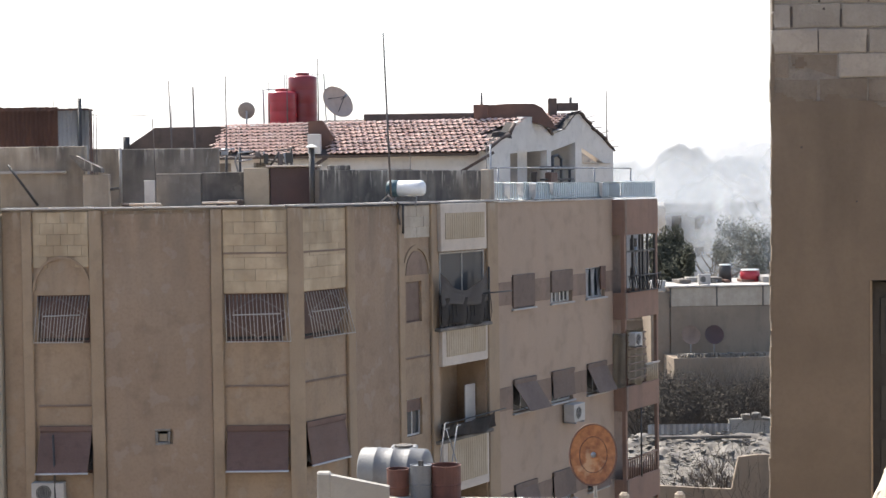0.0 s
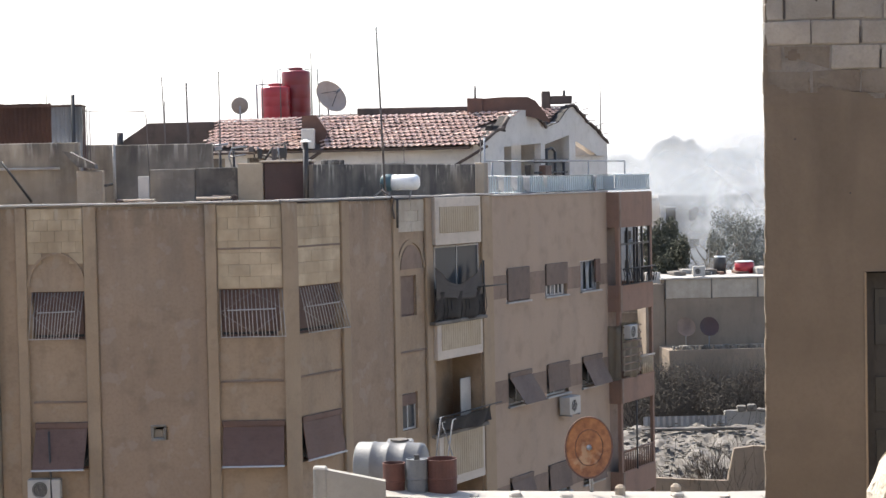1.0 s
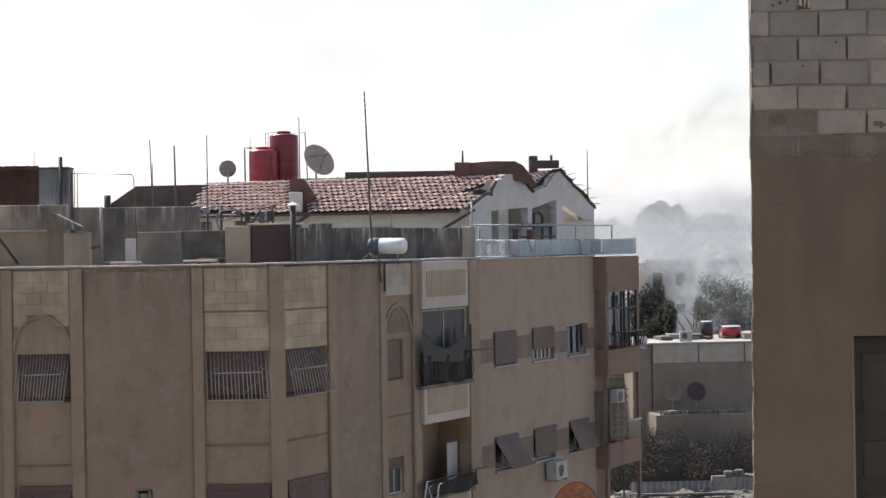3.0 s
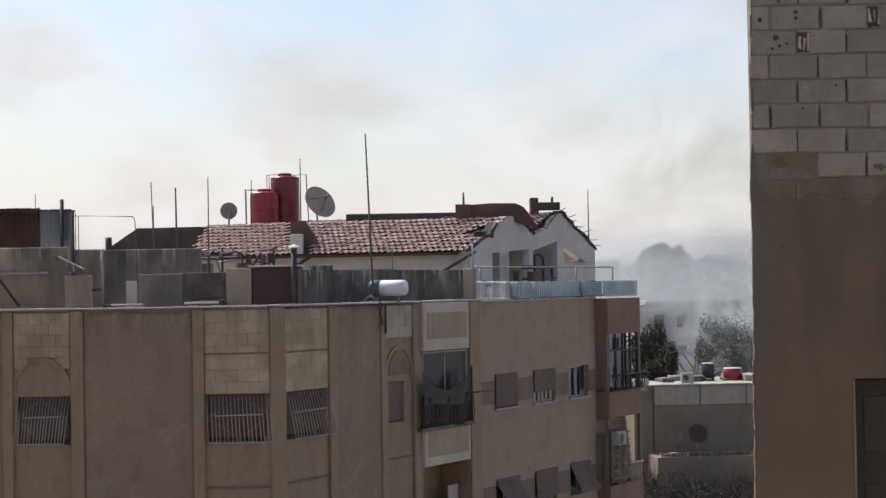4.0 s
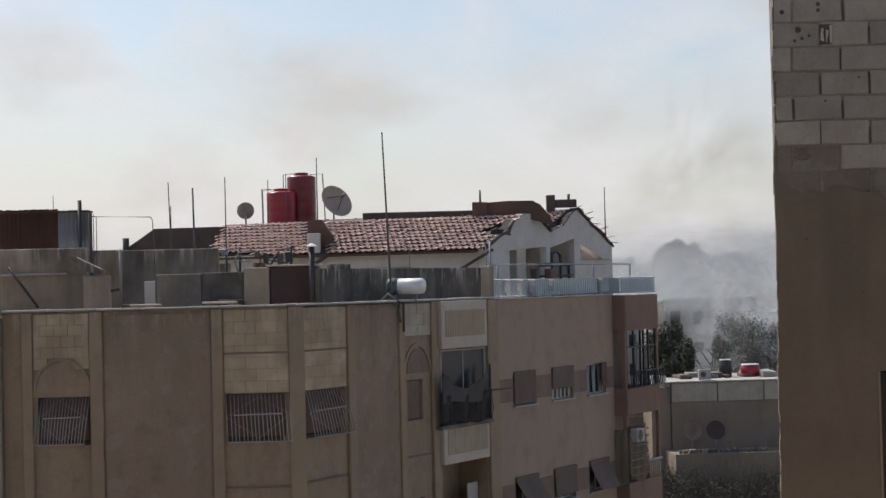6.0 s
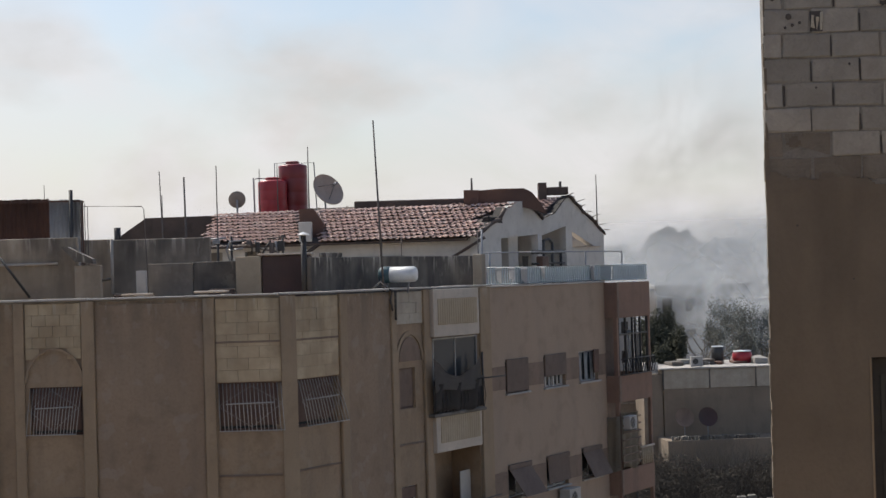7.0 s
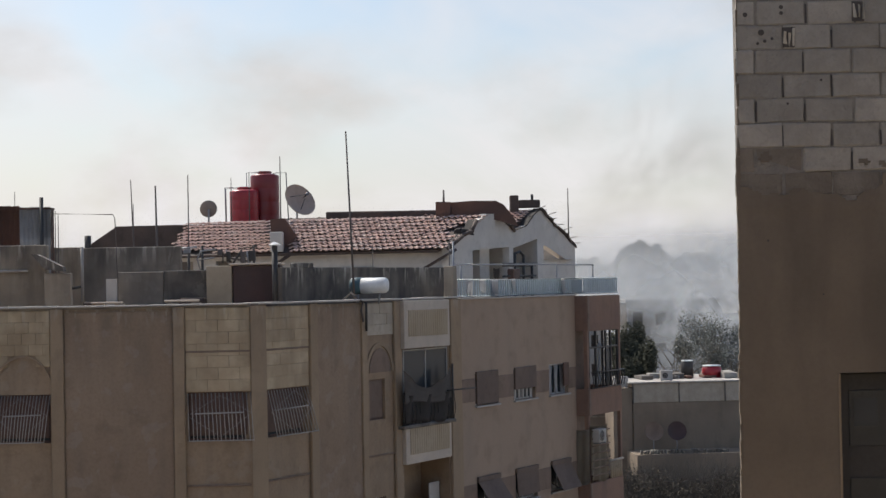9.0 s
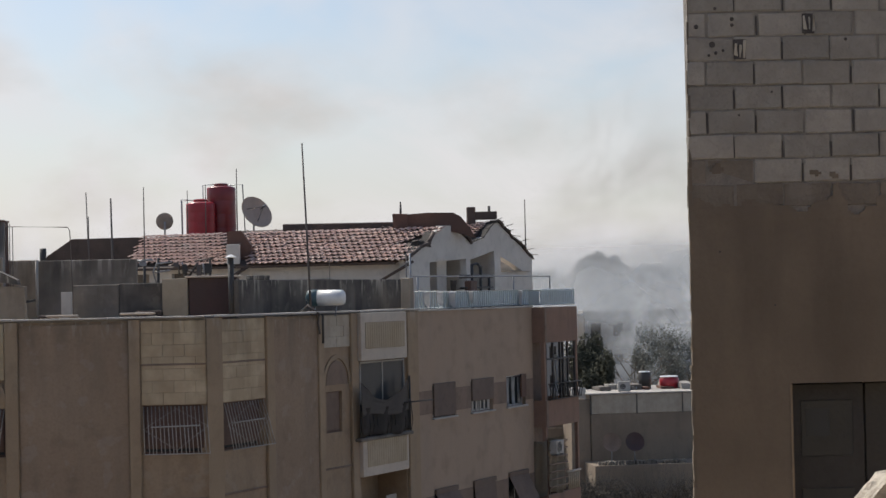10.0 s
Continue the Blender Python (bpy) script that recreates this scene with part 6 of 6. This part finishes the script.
# ---- smoke and hazy sky ----
def smoke_material(name, colour, glow, scale, lo, hi, peak, centre, half, power=1.0, stretch=(1, 1, 1)):
    """Thin drifting smoke: how much it covers follows a noise and fades out towards the rim of the sheet."""
    m = bpy.data.materials.new(name)
    m.use_nodes = True
    nt = m.node_tree
    N, L = nt.nodes, nt.links
    N.remove(N["Principled BSDF"])
    geo = N.new("ShaderNodeNewGeometry")
    mp = N.new("ShaderNodeMapping")
    mp.inputs["Scale"].default_value = stretch
    L.new(geo.outputs["Position"], mp.inputs["Vector"])
    n1 = N.new("ShaderNodeTexNoise")
    n1.inputs["Scale"].default_value, n1.inputs["Detail"].default_value, n1.inputs["Distortion"].default_value = scale, 6.0, 0.6
    L.new(mp.outputs[0], n1.inputs["Vector"])
    r = N.new("ShaderNodeMapRange")
    r.interpolation_type = 'SMOOTHSTEP'
    r.inputs["From Min"].default_value, r.inputs["From Max"].default_value, r.inputs["To Max"].default_value = lo, hi, peak
    L.new(n1.outputs["Fac"], r.inputs["Value"])
    sub = N.new("ShaderNodeVectorMath")
    sub.operation = 'SUBTRACT'
    sub.inputs[1].default_value = centre
    L.new(geo.outputs["Position"], sub.inputs[0])
    dv = N.new("ShaderNodeVectorMath")
    dv.operation = 'DIVIDE'
    dv.inputs[1].default_value = half
    L.new(sub.outputs[0], dv.inputs[0])
    ln = N.new("ShaderNodeVectorMath")
    ln.operation = 'LENGTH'
    L.new(dv.outputs[0], ln.inputs[0])
    fade = N.new("ShaderNodeMapRange")
    fade.interpolation_type = 'SMOOTHSTEP'
    fade.inputs["From Min"].default_value, fade.inputs["From Max"].default_value = 1.0, 0.15
    L.new(ln.outputs["Value"], fade.inputs["Value"])
    mu = N.new("ShaderNodeMath")
    mu.operation = 'MULTIPLY'
    L.new(r.outputs[0], mu.inputs[0])
    L.new(fade.outputs[0], mu.inputs[1])
    tr_ = N.new("ShaderNodeBsdfTransparent")
    if glow:
        body = N.new("ShaderNodeEmission")
        body.inputs["Strength"].default_value = glow
        body.inputs["Color"].default_value = (*colour, 1)
        out = body.outputs[0]
    else:
        d1, d2 = N.new("ShaderNodeBsdfDiffuse"), N.new("ShaderNodeBsdfTranslucent")
        d1.inputs["Color"].default_value = d2.inputs["Color"].default_value = (*colour, 1)
        mx = N.new("ShaderNodeMixShader")
        mx.inputs[0].default_value = 0.55
        L.new(d1.outputs[0], mx.inputs[1])
        L.new(d2.outputs[0], mx.inputs[2])
        out = mx.outputs[0]
    ms = N.new("ShaderNodeMixShader")
    L.new(mu.outputs[0], ms.inputs[0])
    L.new(tr_.outputs[0], ms.inputs[1])
    L.new(out, ms.inputs[2])
    L.new(ms.outputs[0], N["Material Output"].inputs["Surface"])
    return m


def smoke_sheet(y, x, h, w, hh, material, seed, nx=30, nz=14):
    bm = bmesh.new()
    gg = []
    for j in range(nz + 1):
        row = []
        for i in range(nx + 1):
            px, pz = x - 1.5 * w + 3 * w * i / nx, H + h - hh + 8 * hh * j / nz
            row.append(bm.verts.new((px, y + 0.03 * y * noise.noise((px * 0.08, pz * 0.08, seed)), pz)))
        gg.append(row)
    for j in range(nz):
        for i in range(nx):
            bm.faces.new((gg[j][i], gg[j][i + 1], gg[j + 1][i + 1], gg[j + 1][i]))
    ob = part("smoke_backdrop", bm, material, smooth=True)
    return tagged(ob, "drifting pale blue-grey smoke and haze in the distance", "smoke", kind="structure")


# the last, widest sheet is a haze veil added before the far trees
for y, x, h, w, hh, sc_, peak, sd in ((136, 23, -4.0, 10, 6, 0.26, 0.65, 1), (165, 30, -1.5, 15, 8.5, 0.17, 0.95, 2), (230, 42, -2.0, 30, 12, 0.10, 0.9, 3), (312, 60, -3.5, 260, 19, 0.03, 0.86, 4)):
    smoke_sheet(y, x, h, w, hh, smoke_material("smoke", (0.50, 0.525, 0.545) if y < 300 else (0.58, 0.60, 0.62), 0, sc_, 0.33 if y < 300 else 0.0, 0.62 if y < 300 else 0.35, peak, (x, y, H + h), (w, 40, hh)), sd)

smoke_sheet(285, 43, 20, 17, 19, smoke_material("brown_smoke", (0.36, 0.285, 0.215), 0, 0.062, 0.34, 0.78, 0.62, (43, 285, H + 20), (17, 60, 19), stretch=(1, 0.1, 0.55)), 9)

# haze dome: white towards the horizon, blue showing through above
dome_m = bpy.data.materials.new("sky_haze")
dome_m.use_nodes = True
nt = dome_m.node_tree
N, L = nt.nodes, nt.links
N.remove(N["Principled BSDF"])
geo = N.new("ShaderNodeNewGeometry")
mp = N.new("ShaderNodeMapping")
mp.inputs["Scale"].default_value = (0.001, 0.001, 0.0016)
mp.inputs["Rotation"].default_value = (0, radians(32), 0)
L.new(geo.outputs["Position"], mp.inputs["Vector"])
n1 = N.new("ShaderNodeTexNoise")
n1.inputs["Scale"].default_value, n1.inputs["Detail"].default_value, n1.inputs["Distortion"].default_value = 4.2, 5.0, 0.5
L.new(mp.outputs[0], n1.inputs["Vector"])
n2 = N.new("ShaderNodeTexNoise")
n2.inputs["Scale"].default_value, n2.inputs["Detail"].default_value = 4.0, 6.0
L.new(mp.outputs[0], n2.inputs["Vector"])
sep = N.new("ShaderNodeSeparateXYZ")
L.new(geo.outputs["Position"], sep.inputs[0])
low_f = N.new("ShaderNodeMapRange")
low_f.inputs["From Min"].default_value, low_f.inputs["From Max"].default_value = 0, 700
low_f.inputs["To Min"].default_value, low_f.inputs["To Max"].default_value = 0.78, -0.28
L.new(sep.outputs["Z"], low_f.inputs["Value"])
nr = N.new("ShaderNodeMapRange")
nr.inputs["From Min"].default_value, nr.inputs["From Max"].default_value = 0.35, 0.65
nr.inputs["To Min"].default_value, nr.inputs["To Max"].default_value = -0.1, 0.45
L.new(n1.outputs["Fac"], nr.inputs["Value"])
ad = N.new("ShaderNodeMath")
ad.use_clamp = True
L.new(low_f.outputs[0], ad.inputs[0])
L.new(nr.outputs[0], ad.inputs[1])
cr = N.new("ShaderNodeMix")
cr.data_type = 'RGBA'
cr.inputs[6].default_value = (1.0, 0.972, 0.985, 1)
cr.inputs[7].default_value = (0.66, 0.585, 0.515, 1)
br = N.new("ShaderNodeMapRange")
br.inputs["From Min"].default_value, br.inputs["From Max"].default_value, br.inputs["To Max"].default_value = 0.48, 0.72, 0.6
L.new(n2.outputs["Fac"], br.inputs["Value"])
L.new(br.outputs[0], cr.inputs[0])
em = N.new("ShaderNodeEmission")
em.inputs["Strength"].default_value = 0.96
L.new(cr.outputs[2], em.inputs["Color"])
tb = N.new("ShaderNodeBsdfTransparent")
ms = N.new("ShaderNodeMixShader")
L.new(ad.outputs[0], ms.inputs[0])
L.new(tb.outputs[0], ms.inputs[1])
L.new(em.outputs[0], ms.inputs[2])
L.new(ms.outputs[0], N["Material Output"].inputs["Surface"])
bm = bmesh.new()
lathe(bm, [(2400, -40), (2350, 300), (2200, 700), (1900, 1200), (1300, 1800), (600, 2200), (0, 2320)], n=64)
dome = part("sky_backdrop", bm, dome_m, smooth=True)
tagged(dome, "hazy pale sky with drifting smoke", "sky", kind="structure")

# ---- pieces: cladding stones, roof tiles, wall blocks ----
def arch_skip(u, h):
    return ((u + 9.37) / 0.78) ** 2 + ((h + 2.36) / 0.86) ** 2 < 1 and h > -2.5


cladding(FRONT, -10.06, -8.70, -2.36, -0.46, 7, 4, "cladding_stone", M_STONE, skip=arch_skip)
cladding(FRONT, -5.40, -3.82, -2.50, -0.46, 7, 3, "cladding_stone", M_STONE)
cladding(SIDE, 0.46, 2.42, -2.50, -0.46, 7, 3, "cladding_stone", M_STONE)
cladding(SIDE, 5.28, 6.74, -1.34, -0.46, 3, 2, "white_tile", M_PALETILE)
tiles(near_roof, 14.5, 1.14, 17.65, 2.32, 0.0, 11.2, near_keep, 6.0)
tiles(far_roof, 19.4, 1.76, 21.65, 2.60, 0.25, 6.0, lambda L, f: noise.noise((L * 1.4, f * 5, 9)) > -0.4, 0)

# wall blocks, uneven at their arrises; dark boxes stand for the shade in open perpends
full = {}


def block_of(w, material, variant):
    key = round(w, 2), material.name, variant
    if key not in full:
        me = brick_mesh("wall_block", material, key[0] - 0.004, 0.06, 0.194, 0.010)
        rng = random.Random(hash((key[0], variant)))
        for v in me.vertices:
            v.co += Vector((rng.uniform(-0.005, 0.005), 0, rng.uniform(-0.006, 0.006)))
        full[key] = me
    return full[key]


row_h = 0.2035
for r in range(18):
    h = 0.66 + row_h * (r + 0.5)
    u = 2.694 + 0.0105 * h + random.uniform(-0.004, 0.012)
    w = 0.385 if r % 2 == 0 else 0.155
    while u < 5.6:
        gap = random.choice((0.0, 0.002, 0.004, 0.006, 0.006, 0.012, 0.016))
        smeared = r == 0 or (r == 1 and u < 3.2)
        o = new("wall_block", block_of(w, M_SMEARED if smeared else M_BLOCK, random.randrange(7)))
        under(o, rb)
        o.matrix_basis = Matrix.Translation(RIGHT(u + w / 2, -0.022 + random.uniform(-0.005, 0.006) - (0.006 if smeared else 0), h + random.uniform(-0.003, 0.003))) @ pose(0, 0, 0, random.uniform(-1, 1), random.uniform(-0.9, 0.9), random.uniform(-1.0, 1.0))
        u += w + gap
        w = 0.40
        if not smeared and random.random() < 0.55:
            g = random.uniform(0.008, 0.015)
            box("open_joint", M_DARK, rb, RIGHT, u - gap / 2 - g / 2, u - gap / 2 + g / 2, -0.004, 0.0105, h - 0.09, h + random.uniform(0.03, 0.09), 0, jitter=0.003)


# cement smeared over the lowest courses, dark boxes for the shade in broken slots, chips
bm = bmesh.new()
for i in range(120):
    for j in range(34):
        u, h = 2.71 + 0.024 * i, 0.55 + 0.018 * j
        if 0.55 * noise.noise((u * 2.2, h * 3.5, 1)) + 0.25 * noise.noise((u * 7, h * 9, 3)) > (h - 0.72) * 1.5 + max(0, u - 3.1) * 0.10 - 0.10:
            vs = [bm.verts.new(RIGHT(a, 0.017, b)) for a, b in ((u, h), (u + 0.024, h), (u + 0.024, h + 0.018), (u, h + 0.018))]
            bm.faces.new(vs)
bmesh.ops.remove_doubles(bm, verts=bm.verts[:], dist=0.001)
bmesh.ops.solidify(bm, geom=bm.faces[:], thickness=0.006)
part("cement_smear", bm, M_CEMENT, rb)
for u, h in ((3.11, 1.98), (3.69, 2.19)):
    sl = new("broken_slot")
    under(sl, rb, "dark box standing for an open slot between blocks, with pale broken edges")
    box("slot_void", M_DARK, sl, RIGHT, u, u + 0.10, -0.01, 0.0135, h - 0.085, h + 0.08, 0, jitter=0.004)
    for k in (0.012, 0.05, 0.085):
        box("shard", M_PALESTONE, sl, RIGHT, u + k, u + k + 0.014, 0.0, 0.022, h - 0.08 + random.uniform(0, 0.03), h + 0.075 - random.uniform(0, 0.05), 0.002, jitter=0.014)
# bullet marks are near-black discs, the shade of the holes in their colour
bm0 = bmesh.new()
lathe(bm0, [(0, -0.01), (0.017, -0.01), (0.020, 0.0), (0.012, 0.003), (0, 0.002)], RIGHT.n.to_track_quat('Z', 'Y').to_matrix().to_4x4(), 9)
chip = bpy.data.meshes.new("bullet_mark")
bm0.to_mesh(chip)
bm0.free()
chip.materials.append(M_DARK)
for u, h, k in ((2.93, 2.02, 1.3), (2.96, 1.95, 0.7), (3.02, 1.97, 0.6), (2.90, 1.93, 0.6), (3.10, 2.23, 0.9), (3.10, 2.18, 0.8), (2.80, 2.17, 1.0), (2.96, 2.32, 0.7), (3.42, 1.62, 0.5), (3.14, 1.43, 0.5), (4.05, 2.05, 0.9), (2.95, 0.30, 0.5), (3.4, -0.15, 0.4)):
    o = new("bullet_mark", chip)
    under(o, rb)
    o.matrix_basis = Matrix.Translation(RIGHT(u, 0.012 if h > 0.6 else 0.0125, h)) @ Matrix.Diagonal((k, 1, k, 1))
